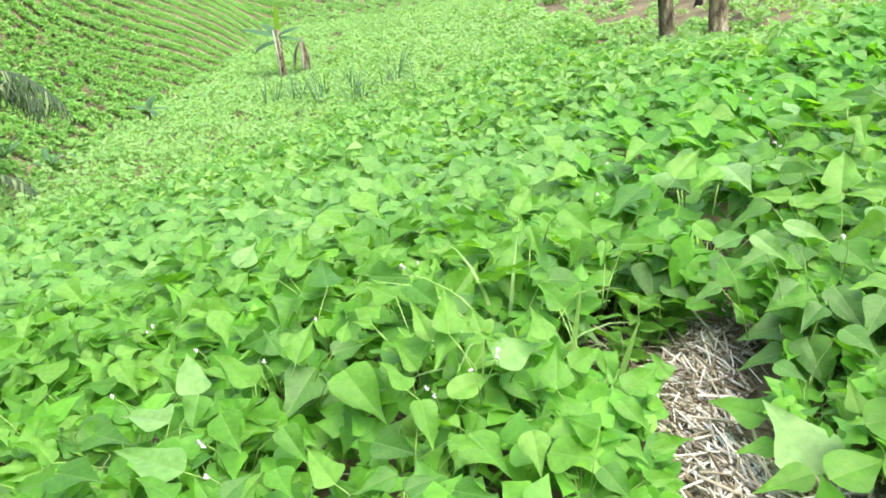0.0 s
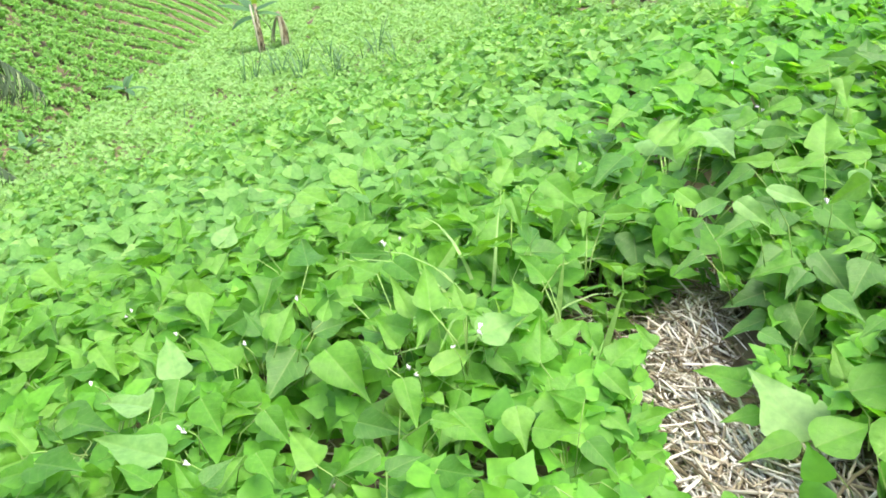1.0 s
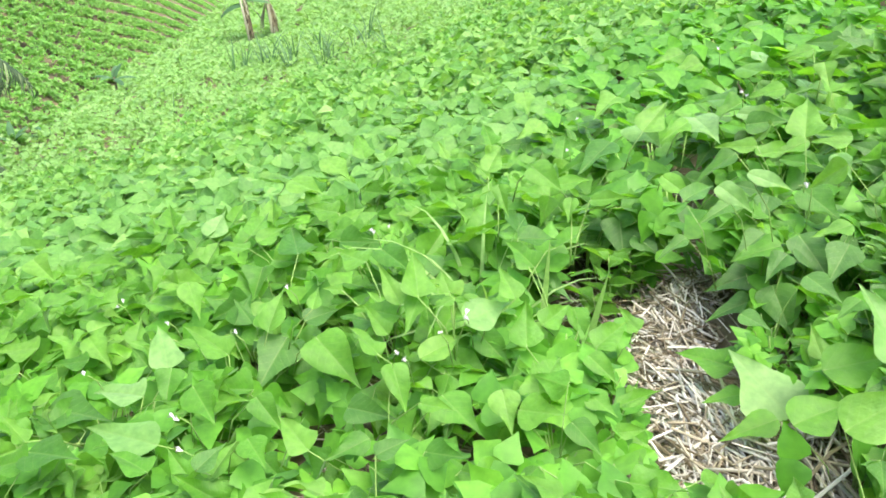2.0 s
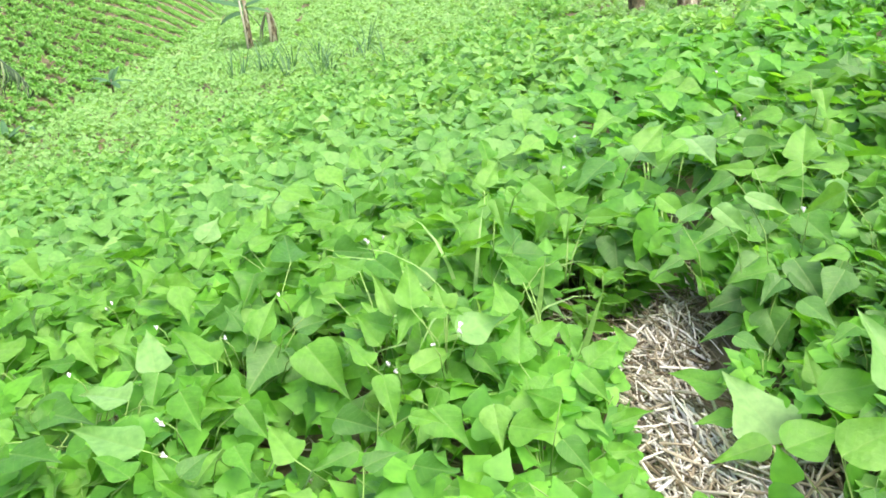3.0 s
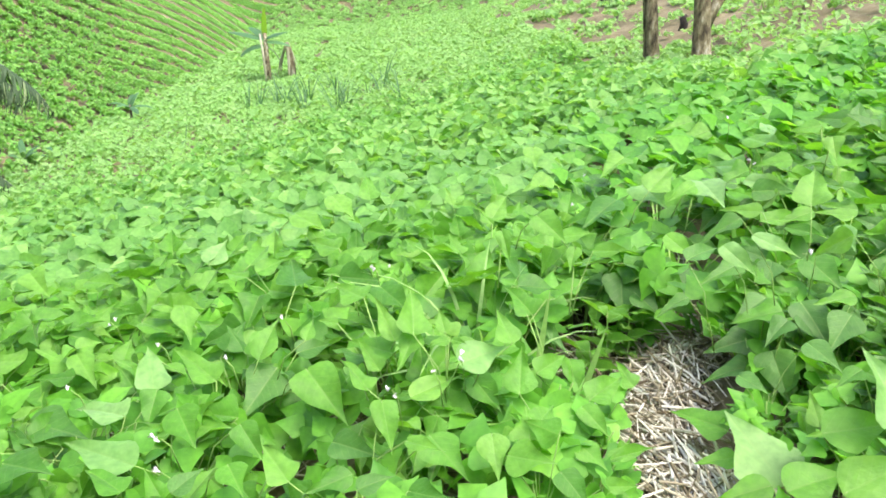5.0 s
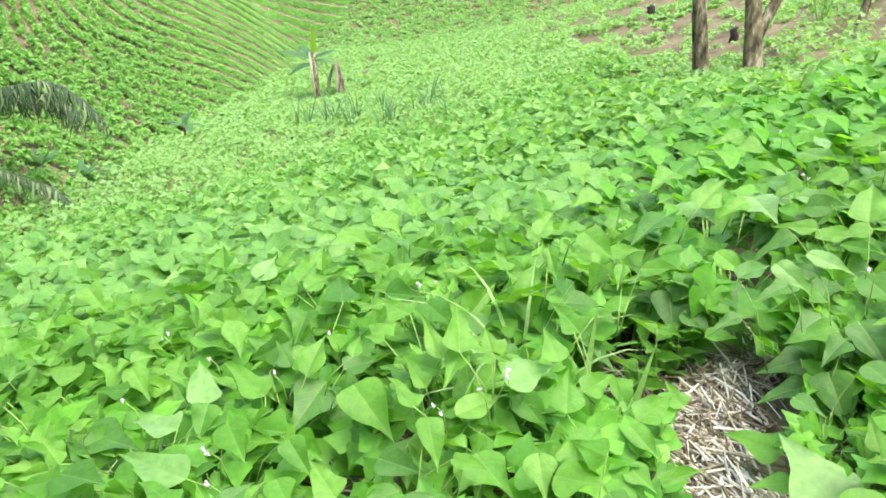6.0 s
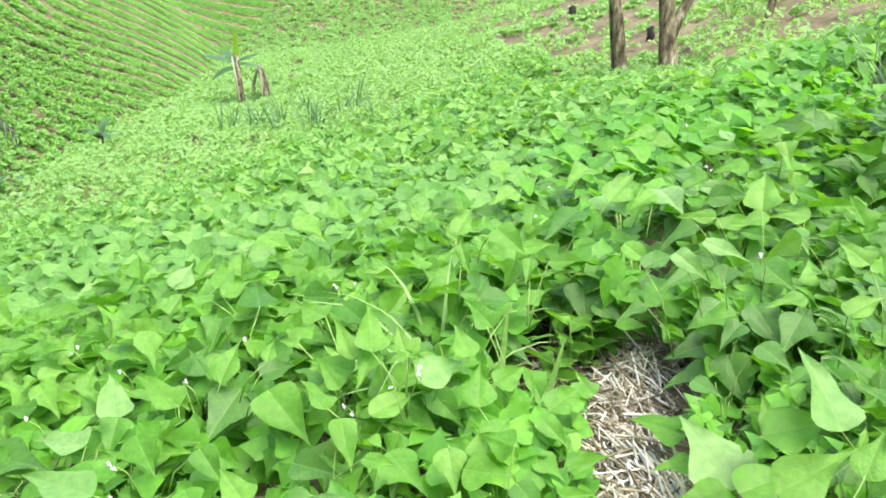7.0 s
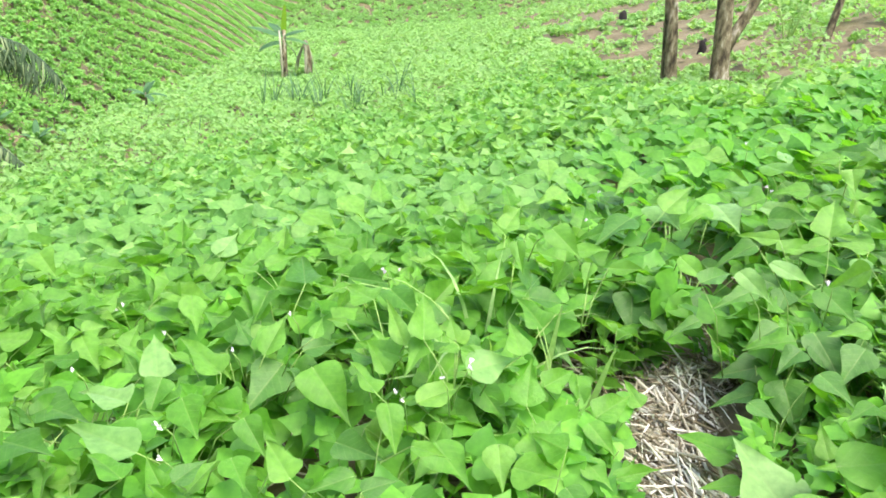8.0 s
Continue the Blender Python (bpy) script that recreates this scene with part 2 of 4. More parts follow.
LEAFLETS = []
for fold, curl, wave, twist in [(0.45, 0.06, 0.12, 0.15), (0.7, 0.1, 0.14, -0.25), (0.3, 0.16, 0.16, 0.1), (0.95, 0.02, 0.12, 0.35), (0.55, 0.2, 0.15, -0.2), (-0.25, 0.08, 0.14, 0.2), (0.4, -0.1, 0.16, -0.35), (0.6, -0.05, 0.18, 0.5)]:
    v, f, u = leaflet_arrays(ROWS_FINE, fold, curl, wave, twist)
    LEAFLETS.append(mesh_of("leaflet", v, f, M_LEAF, u))
YOUNG = []
for fold, curl, wave, twist in [(0.5, 0.04, 0.1, 0.2), (0.75, 0.1, 0.13, -0.3), (0.4, 0.12, 0.14, 0.15), (0.3, -0.1, 0.14, 0.35)]:
    v, f, u = leaflet_arrays(ROWS_FINE, fold, curl, wave, twist)
    YOUNG.append(mesh_of("leaflet", v, f, M_YOUNG_LIT, u))

BROAD = []
for material, shapes in ((M_LEAF, ((0.22, 0.06, 0.1, 0.1), (0.32, 0.12, 0.12, -0.15), (0.15, -0.05, 0.14, 0.2))), (M_YOUNG_LIT, ((0.25, 0.04, 0.1, 0.12), (0.36, 0.1, 0.12, -0.2), (0.18, -0.06, 0.13, 0.2))), (M_SHADE, ((0.2, 0.1, 0.06, 0.2), (0.3, 0.2, 0.08, -0.2))), (M_PALE_SHEEN, ((0.2, 0.05, 0.1, 0.1), (0.3, 0.12, 0.12, -0.15)))):
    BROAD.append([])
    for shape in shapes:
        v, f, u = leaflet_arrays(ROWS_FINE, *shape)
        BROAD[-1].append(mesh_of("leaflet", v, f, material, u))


def frame_from(base, axis, normal, scale, width=1.0):
    """A matrix with y along axis, z near normal."""
    y = Vector(axis).normalized()
    x = y.cross(Vector(normal)).normalized()
    z = x.cross(y)
    m = Matrix((x * scale * width, y * scale, z * scale)).transposed().to_4x4()
    m.translation = Vector(base)
    return m


def plan_leaf(rng, height, radius):
    """The places of one leaf of a bush: foot and end of the petiole, and three leaflets as (base, axis, normal, size)."""
    r, az = radius * math.sqrt(rng.random()), rng.uniform(0, 2 * math.pi)
    h = height * (0.42 + 0.55 * rng.random() ** 0.6) * (1 - 0.22 * (r / radius) ** 2)
    end = Vector((r * math.cos(az), r * math.sin(az), h))
    foot = Vector((0.3 * end.x, 0.3 * end.y, 0.55 * h))
    out = az + rng.gauss(0, 0.9)
    tilt = rng.uniform(0.05, 0.85)
    ln = rng.uniform(0, 2 * math.pi)
    normal = Vector((math.sin(tilt) * math.cos(ln), math.sin(tilt) * math.sin(ln) - 0.36, math.cos(tilt))).normalized()
    d = Vector((math.cos(out), math.sin(out) + 0.4, rng.uniform(-0.3, 0.4)))
    d = (d - normal * d.dot(normal)).normalized()
    side = normal.cross(d)
    size = rng.uniform(0.078, 0.126)
    parts = []
    for ang, s in ((0, 1.0), (1.35, 0.9), (-1.35, 0.9)):
        a = ang + rng.gauss(0, 0.15)
        ax = d * math.cos(a) + side * math.sin(a)
        nn = (normal + Vector((rng.gauss(0, 0.3), rng.gauss(0, 0.3), rng.gauss(0, 0.1)))).normalized()
        base = end + d * (0.025 if ang == 0 else 0)
        ax = (ax + Vector((0, 0.15, rng.uniform(-0.3, 0.3)))).normalized()
        parts.append((base, ax, nn, size * s * rng.uniform(0.88, 1.08)))
    return foot, end, d, parts


def stems_of(height, rng):
    chunks = []
    for k in range(3):
        a = rng.uniform(0, 6.28)
        chunks.append(tube([(0, 0, -0.03), (0.02 * math.cos(a), 0.02 * math.sin(a), 0.4 * height), (0.05 * math.cos(a), 0.05 * math.sin(a), 0.6 * height)], [0.0045, 0.0035, 0.002], 4))
    return join(chunks)


def fine_plant(seed, count=14, height=0.4, radius=0.2):
    """A bush with every leaf and leaflet a part."""
    rng = random.Random(seed)
    plant = new("bean_plant")
    plan = [plan_leaf(rng, height, radius) for _ in range(count)]
    put("stem", mesh_of("stem", *stems_of(height, rng), M_STEM), plant)
    for foot, end, d, parts in plan:
        mid = (foot + end) / 2 + Vector((0, 0, 0.02))
        leaf = put("leaf", mesh_of("petiole", *tube([foot, mid, end, end + d * 0.025], [0.0018, 0.0016, 0.0014, 0.001], 4), M_STEM), plant)
        for base, ax, nn, size in parts:
            young = size < 0.088
            put("leaflet", rng.choice(YOUNG if young else LEAFLETS), leaf, frame_from(base, ax, nn, size * 1.1, rng.uniform(0.66, 0.9)))
    tagged(plant, "bushy green bean plant with broad pointed leaflets", "bean plant", "bean plants of the near slope")
    return plant


def leaf_cloud(plans, rows, cols):
    """All leaflets of several leaves as one set of arrays."""
    verts, faces = [], []
    for base, ax, nn, size, shape in plans:
        v, f, _ = leaflet_arrays(rows, *shape, cols=cols)
        m = frame_from(base, ax, nn, size)
        n = len(verts)
        verts += [tuple(m @ Vector(p)) for p in v]
        faces += [tuple(i + n for i in q) for q in f]
    return verts, faces


def mid_plant(seed, material, count=12, height=0.38, radius=0.2):
    rng = random.Random(seed)
    plant = new("bean_plant")
    plan = [plan_leaf(rng, height, radius) for _ in range(count)]
    put("stem", mesh_of("stem", *stems_of(height, rng), M_STEM), plant)
    flat = [(b, a, n, s, (rng.uniform(0, 0.5), rng.uniform(0, 0.4), 0.06, rng.uniform(-0.3, 0.3))) for p in plan for b, a, n, s in p[3]]
    put("foliage", mesh_of("foliage", *leaf_cloud(flat, ROWS_MID, (-1, 0, 1)), material), plant)
    tagged(plant, "bushy green bean plant among others on the slope", "bean plant", "bean plants of the middle slope")
    return plant


STRAW = [(0.735, 1.68), (0.69, 1.65), (0.655, 1.6), (0.615, 1.55), (0.58, 1.48), (0.545, 1.42), (0.52, 1.36), (0.502, 1.28), (0.487, 1.2), (0.468, 1.12), (0.458, 1.05), (0.45, 0.98), (0.55, 1.35), (0.47, 1.66)]


def straw_gap(x, y):
    """How far a place is from the middle of the straw strip."""
    return min(math.hypot(x - a, y - b) for a, b in STRAW)


# Gap without plants, laid along the camera's line of sight.
HOLLOWS = [(0.83, 2.17), (0.92, 2.4), (1.02, 2.62)]


def in_hollow(x, y):
    return min(math.hypot(x - a, y - b) for a, b in HOLLOWS) < 0.13


def scatter(x0, x1, y0, y1, step, rng, jitter=0.4):
    y = y0
    k = 0
    while y < y1:
        x = x0 + (0.5 * step if k % 2 else 0)
        while x < x1:
            yield x + rng.uniform(-jitter, jitter) * step, y + rng.uniform(-jitter, jitter) * step
            x += step
        y += step * 0.87
        k += 1


def vigour(x, y):
    """Size of a bush: smaller towards the straw and at the lower edge."""
    s = 1 - 0.28 * min(1, max(0, (1.55 - y) / 0.4))
    if x > 0.4 and y < 1.7:
        s *= 0.78
    return s


def place_plants(kinds, spots, rng):
    used, made = set(), []
    for x, y in spots:
        src = rng.choice(kinds)
        s = rng.uniform(0.84, 1.0) * vigour(x, y)
        m = pose(x, y, float(ground_z(x, y)), rng.gauss(0, 4), rng.gauss(0, 4), rng.uniform(-40, 40)) @ Matrix.Diagonal((s, s, s, 1))
        if src in used:
            made.append(copy_thing(src, m))
        else:
            src.matrix_basis = m
            used.add(src)
            made.append(src)
        made[-1].matrix_basis = m
    return made


rng = random.Random(11)
spots = [(x, y) for x, y in scatter(-2.0, 1.8, 0.62, 2.65, 0.25, rng) if abs(x) < 0.6 * y + 0.3 and straw_gap(x, y) > 0.12 and not in_hollow(x, y)]
spots += [(0.8, 1.42), (0.76, 1.2), (0.92, 1.33), (0.85, 1.08), (0.72, 0.98), (0.95, 1.55), (0.84, 1.6), (0.66, 1.02), (0.7, 1.34), (0.66, 1.2), (0.72, 1.26), (0.63, 1.12), (0.3, 1.28), (0.28, 1.1), (0.34, 1.18), (0.31, 0.98), (0.78, 1.5)]
near_plants = place_plants([fine_plant(20 + i) for i in range(8)], spots, rng)
near_plants += place_plants([fine_plant(41), fine_plant(42)], [(0.6, 2.02), (0.47, 2.04), (0.97, 1.84), (0.86, 1.25), (0.62, 0.7), (0.68, 0.8), (0.6, 0.78), (0.78, 0.82), (0.86, 0.94), (0.9, 0.8)], rng)

standout = []


def bunch(*leaves):
    """Leaflets that stand out of the canopy together, placed to fit the camera's view: base, tip, width for the length,
    and tone (0 mid green, 1 yellowish for young and lit, 2 dark for shaded, 3 pale for sheen).
    """
    for q in leaves:
        standout.append((Vector(q[0:3]), Vector(q[3:6]), q[6], q[7]))


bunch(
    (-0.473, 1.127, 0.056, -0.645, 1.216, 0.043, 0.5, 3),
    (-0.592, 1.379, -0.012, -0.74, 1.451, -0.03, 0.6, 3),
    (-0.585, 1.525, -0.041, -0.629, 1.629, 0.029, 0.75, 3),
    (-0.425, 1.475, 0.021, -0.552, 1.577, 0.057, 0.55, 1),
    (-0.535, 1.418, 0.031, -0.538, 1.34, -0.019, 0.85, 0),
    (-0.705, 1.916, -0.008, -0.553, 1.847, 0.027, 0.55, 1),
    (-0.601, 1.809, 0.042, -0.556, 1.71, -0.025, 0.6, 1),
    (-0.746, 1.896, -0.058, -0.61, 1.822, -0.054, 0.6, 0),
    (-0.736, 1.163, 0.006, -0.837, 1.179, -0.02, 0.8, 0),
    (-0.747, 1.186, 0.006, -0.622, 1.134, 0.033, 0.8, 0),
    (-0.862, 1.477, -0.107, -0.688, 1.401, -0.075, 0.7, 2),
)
bunch(
    (-1.045, 1.823, -0.149, -1.186, 1.864, -0.186, 0.7, 1),
    (-1.055, 1.724, -0.164, -1.152, 1.74, -0.188, 0.75, 1),
    (-1.314, 2.396, -0.143, -1.216, 2.311, -0.188, 0.8, 1),
    (-1.043, 2.233, -0.093, -0.908, 2.172, -0.068, 0.6, 1),
    (-0.446, 1.297, 0.028, -0.323, 1.24, 0.058, 0.7, 0),
    (-0.175, 0.992, 0.139, -0.232, 1.057, 0.169, 0.75, 1),
    (-0.3, 1.188, 0.109, -0.243, 1.122, 0.077, 0.7, 0),
    (-0.457, 1.028, 0.078, -0.541, 1.085, 0.09, 0.7, 0),
    (-0.89, 1.796, -0.106, -0.803, 1.706, -0.155, 0.6, 1),
    (-0.864, 1.721, -0.13, -0.973, 1.736, -0.157, 0.6, 0),
)
bunch(
    (0.011, 1.239, 0.279, 0.004, 1.324, 0.34, 0.75, 1),
    (0.015, 1.272, 0.27, -0.017, 1.196, 0.221, 0.55, 1),
    (-0.023, 1.261, 0.253, -0.069, 1.346, 0.307, 0.42, 1),
    (-0.049, 1.245, 0.198, -0.099, 1.311, 0.234, 0.5, 1),
    (0.07, 1.256, 0.277, 0.055, 1.301, 0.308, 0.6, 1),
    (0.076, 1.245, 0.269, 0.035, 1.229, 0.261, 0.6, 1),
    (0.079, 1.225, 0.281, 0.11, 1.203, 0.282, 0.45, 1),
    (0.094, 1.189, 0.251, 0.189, 1.239, 0.268, 0.75, 3),
    (0.188, 1.206, 0.286, 0.162, 1.267, 0.325, 0.75, 1),
    (0.202, 1.155, 0.214, 0.21, 1.231, 0.266, 0.75, 0),
    (0.121, 1.232, 0.201, 0.178, 1.162, 0.171, 0.8, 0),
)
bunch(
    (0.138, 0.981, 0.251, 0.146, 0.914, 0.21, 0.72, 1),
    (0.159, 0.938, 0.243, 0.226, 0.896, 0.259, 0.85, 1),
    (0.242, 1.235, 0.21, 0.308, 1.289, 0.228, 0.7, 1),
    (0.332, 1.174, 0.195, 0.407, 1.236, 0.217, 0.7, 1),
    (0.3, 1.1, 0.228, 0.342, 1.043, 0.207, 0.7, 1),
    (0.32, 0.973, 0.214, 0.401, 0.994, 0.233, 0.35, 1),
    (0.273, 0.979, 0.238, 0.311, 0.934, 0.224, 0.8, 1),
    (0.297, 0.897, 0.224, 0.343, 0.886, 0.238, 0.7, 1),
    (0.232, 0.902, 0.244, 0.269, 0.849, 0.224, 0.8, 0),
    (0.045, 1.045, 0.199, 0.107, 0.967, 0.167, 0.75, 0),
)
bunch(
    (-0.04, 1.139, 0.202, -0.013, 1.057, 0.151, 0.6, 1),
    (0.01, 1.163, 0.194, 0.108, 1.233, 0.207, 0.5, 1),
    (-0.125, 1.139, 0.112, -0.037, 1.089, 0.127, 0.7, 2),
    (-0.209, 1.378, 0.118, -0.112, 1.268, 0.066, 0.8, 0),
    (-0.288, 1.469, 0.065, -0.347, 1.355, 0.004, 0.85, 2),
    (-0.258, 1.543, 0.061, -0.178, 1.6, 0.072, 0.7, 2),
    (-0.323, 1.448, 0.096, -0.294, 1.546, 0.16, 0.6, 1),
    (0.015, 0.888, 0.213, 0.076, 0.852, 0.227, 0.75, 0),
    (-0.453, 1.532, 0.034, -0.404, 1.479, 0.007, 0.6, 1),
    (-0.078, 1.018, 0.138, -0.153, 0.978, 0.125, 0.6, 0),
)
bunch(
    (0.566, 0.913, 0.224, 0.511, 1.033, 0.278, 0.95, 3),
    (0.55, 1.085, 0.2, 0.471, 1.158, 0.199, 0.85, 0),
    (0.522, 0.982, 0.221, 0.46, 0.992, 0.202, 0.75, 0),
    (0.657, 1.269, 0.226, 0.561, 1.259, 0.2, 0.6, 2),
    (0.661, 1.215, 0.287, 0.668, 1.125, 0.23, 0.8, 2),
    (0.705, 1.37, 0.234, 0.597, 1.361, 0.203, 0.75, 2),
    (0.636, 0.976, 0.285, 0.636, 1.028, 0.318, 0.6, 1),
    (0.617, 0.882, 0.34, 0.568, 0.896, 0.321, 0.6, 1),
    (0.52, 0.826, 0.282, 0.617, 0.852, 0.303, 0.8, 0),
    (0.54, 0.901, 0.233, 0.45, 0.891, 0.207, 0.6, 0),
)
bunch(
    (0.715, 1.246, 0.35, 0.744, 1.17, 0.31, 0.75, 2),
    (0.796, 1.23, 0.396, 0.72, 1.222, 0.375, 0.6, 1),
    (0.625, 1.632, 0.188, 0.668, 1.588, 0.179, 0.9, 0),
    (0.508, 1.713, 0.222, 0.504, 1.612, 0.148, 0.9, 2),
    (0.529, 1.647, 0.201, 0.586, 1.576, 0.174, 0.8, 2),
    (0.602, 1.522, 0.079, 0.648, 1.49, 0.093, 0.95, 0),
    (0.296, 1.578, 0.173, 0.325, 1.502, 0.125, 0.7, 2),
    (0.283, 1.567, 0.149, 0.36, 1.484, 0.121, 0.6, 2),
)
bunch(
    (0.801, 1.455, 0.491, 0.836, 1.541, 0.559, 0.8, 1),
    (0.645, 2.028, 0.344, 0.741, 2.122, 0.401, 0.65, 1),
    (1.078, 1.945, 0.536, 1.07, 1.887, 0.489, 0.9, 1),
    (0.746, 1.543, 0.448, 0.674, 1.6, 0.432, 0.55, 1),
    (0.612, 1.277, 0.485, 0.676, 1.207, 0.472, 0.45, 3),
    (0.571, 1.299, 0.455, 0.617, 1.231, 0.426, 0.6, 3),
    (0.346, 1.347, 0.416, 0.416, 1.302, 0.438, 0.5, 1),
    (0.312, 1.352, 0.421, 0.296, 1.305, 0.387, 0.6, 1),
    (0.284, 1.683, 0.372, 0.349, 1.606, 0.336, 0.8, 1),
    (0.849, 1.841, 0.408, 0.929, 1.781, 0.44, 0.8, 2),
    (0.581, 1.486, 0.351, 0.674, 1.553, 0.377, 0.5, 2),
)
bunch(
    (0.223, 2.153, 0.196, 0.276, 2.241, 0.257, 0.65, 1),
    (0.116, 2.473, 0.137, 0.087, 2.541, 0.185, 0.5, 1),
    (0.212, 1.996, 0.237, 0.165, 2.059, 0.273, 0.35, 1),
    (-0.342, 2.845, 0.038, -0.237, 2.721, -0.035, 0.7, 1),
    (-0.452, 2.652, 0.021, -0.317, 2.545, -0.015, 0.7, 1),
    (-0.689, 2.36, -0.072, -0.653, 2.456, -0.009, 0.95, 3),
    (-0.222, 3.226, -0.095, -0.253, 3.344, -0.003, 0.8, 1),
    (-0.104, 2.891, 0.014, -0.051, 2.963, 0.058, 0.6, 1),
    (0.196, 1.598, 0.361, 0.212, 1.53, 0.312, 0.5, 1),
    (0.463, 3.113, 0.204, 0.466, 3.018, 0.128, 0.8, 1),
)
bunch(
    (0.533, 0.668, 0.483, 0.518, 0.746, 0.550, 0.7, 3),
    (0.415, 0.568, 0.483, 0.489, 0.576, 0.523, 0.7, 1),
    (0.473, 0.713, 0.450, 0.562, 0.705, 0.473, 0.7, 1),
    (0.838, 1.135, 0.494, 0.816, 1.209, 0.518, 0.7, 1),
    (0.684, 0.931, 0.496, 0.743, 0.947, 0.523, 0.7, 1),
    (0.804, 1.294, 0.488, 0.764, 1.346, 0.424, 0.7, 1),
    (0.895, 1.797, 0.422, 0.857, 1.853, 0.329, 0.7, 1),
    (0.496, 0.569, 0.497, 0.529, 0.601, 0.530, 0.7, 1),
)
bunch(
    (-0.428, 1.232, 0.109, -0.371, 1.146, 0.083, 0.8, 0),
    (-0.338, 0.931, 0.160, -0.300, 0.981, 0.177, 0.7, 2),
    (-0.271, 0.998, 0.164, -0.232, 0.934, 0.158, 0.8, 0),
    (-0.053, 0.839, 0.251, -0.004, 0.860, 0.267, 0.7, 2),
    (0.008, 0.968, 0.241, 0.068, 0.936, 0.249, 0.5, 1),
    (-0.064, 1.175, 0.198, -0.123, 1.256, 0.223, 0.55, 1),
    (-0.026, 1.282, 0.215, -0.122, 1.331, 0.217, 0.75, 0),
)
bunch(
    (-0.107, 1.559, 0.201, -0.177, 1.640, 0.189, 0.85, 1),
    (-0.188, 1.714, 0.154, -0.250, 1.692, 0.138, 0.6, 1),
    (-0.212, 1.396, 0.175, -0.203, 1.451, 0.202, 0.6, 1),
    (-0.152, 1.440, 0.194, -0.197, 1.459, 0.192, 0.7, 1),
    (-0.077, 1.636, 0.196, 0.003, 1.525, 0.190, 0.65, 0),
    (-0.518, 2.200, -0.003, -0.486, 2.389, 0.010, 0.42, 1),
    (-0.305, 1.812, 0.109, -0.346, 1.984, 0.106, 0.6, 0),
    (-0.240, 2.211, 0.063, -0.346, 2.310, 0.042, 0.7, 1),
)
bunch(
    (-0.470, 2.084, 0.025, -0.392, 2.165, 0.047, 0.6, 0),
    (-0.487, 2.036, 0.029, -0.593, 2.112, 0.008, 0.5, 1),
)
bunch(
    (0.682, 1.248, 0.351, 0.588, 1.249, 0.329, 0.75, 0),
    (0.798, 1.651, 0.390, 0.907, 1.655, 0.412, 0.5, 1),
    (0.976, 1.599, 0.428, 0.901, 1.628, 0.428, 0.6, 1),
    (0.849, 1.638, 0.384, 0.921, 1.564, 0.392, 0.45, 0),
    (0.800, 1.432, 0.390, 0.845, 1.331, 0.356, 0.75, 0),
    (0.749, 1.651, 0.397, 0.647, 1.641, 0.336, 0.55, 2),
    (0.355, 1.761, 0.293, 0.449, 1.741, 0.316, 0.6, 1),
    (0.583, 1.652, 0.348, 0.643, 1.573, 0.313, 0.55, 0),
    (0.694, 1.469, 0.359, 0.593, 1.438, 0.320, 0.5, 2),
)
bunch(
    (0.566, 2.059, 0.306, 0.447, 1.930, 0.266, 0.6, 0),
    (0.765, 2.006, 0.374, 0.672, 1.944, 0.344, 0.5, 0),
    (1.030, 2.034, 0.450, 0.933, 2.056, 0.424, 0.7, 0),
    (1.113, 2.533, 0.402, 1.165, 2.348, 0.404, 0.6, 1),
    (0.966, 1.650, 0.481, 1.046, 1.646, 0.460, 0.6, 0),
    (0.756, 2.750, 0.264, 0.646, 2.626, 0.227, 0.7, 1),
    (0.478, 2.690, 0.191, 0.364, 2.590, 0.156, 0.6, 1),
    (1.151, 3.202, 0.325, 1.003, 3.173, 0.281, 0.7, 1),
)
bunch(
    (0.668, 2.183, 0.317, 0.692, 2.015, 0.312, 0.8, 3),
    (0.791, 2.045, 0.374, 0.802, 1.876, 0.365, 0.75, 3),
    (0.861, 1.925, 0.414, 0.949, 1.817, 0.431, 0.45, 3),
    (0.916, 1.652, 0.420, 0.816, 1.645, 0.382, 0.5, 1),
    (1.010, 1.641, 0.431, 0.920, 1.645, 0.437, 0.6, 1),
    (0.880, 1.650, 0.394, 0.920, 1.566, 0.388, 0.5, 3),
    (0.929, 1.553, 0.421, 0.927, 1.470, 0.391, 0.6, 3),
    (1.303, 2.444, 0.473, 1.204, 2.455, 0.445, 0.6, 0),
    (1.103, 2.875, 0.352, 0.943, 2.841, 0.304, 0.6, 1),
    (1.240, 2.711, 0.416, 1.208, 2.545, 0.396, 0.4, 3),
)
# Dark leaflets in the hollow: its shade is given by their colour.
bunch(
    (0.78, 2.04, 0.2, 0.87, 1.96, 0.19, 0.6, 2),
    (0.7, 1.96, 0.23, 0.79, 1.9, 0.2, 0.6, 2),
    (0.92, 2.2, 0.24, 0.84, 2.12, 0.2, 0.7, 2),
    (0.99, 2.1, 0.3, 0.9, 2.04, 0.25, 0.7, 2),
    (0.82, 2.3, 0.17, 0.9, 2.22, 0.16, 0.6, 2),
)
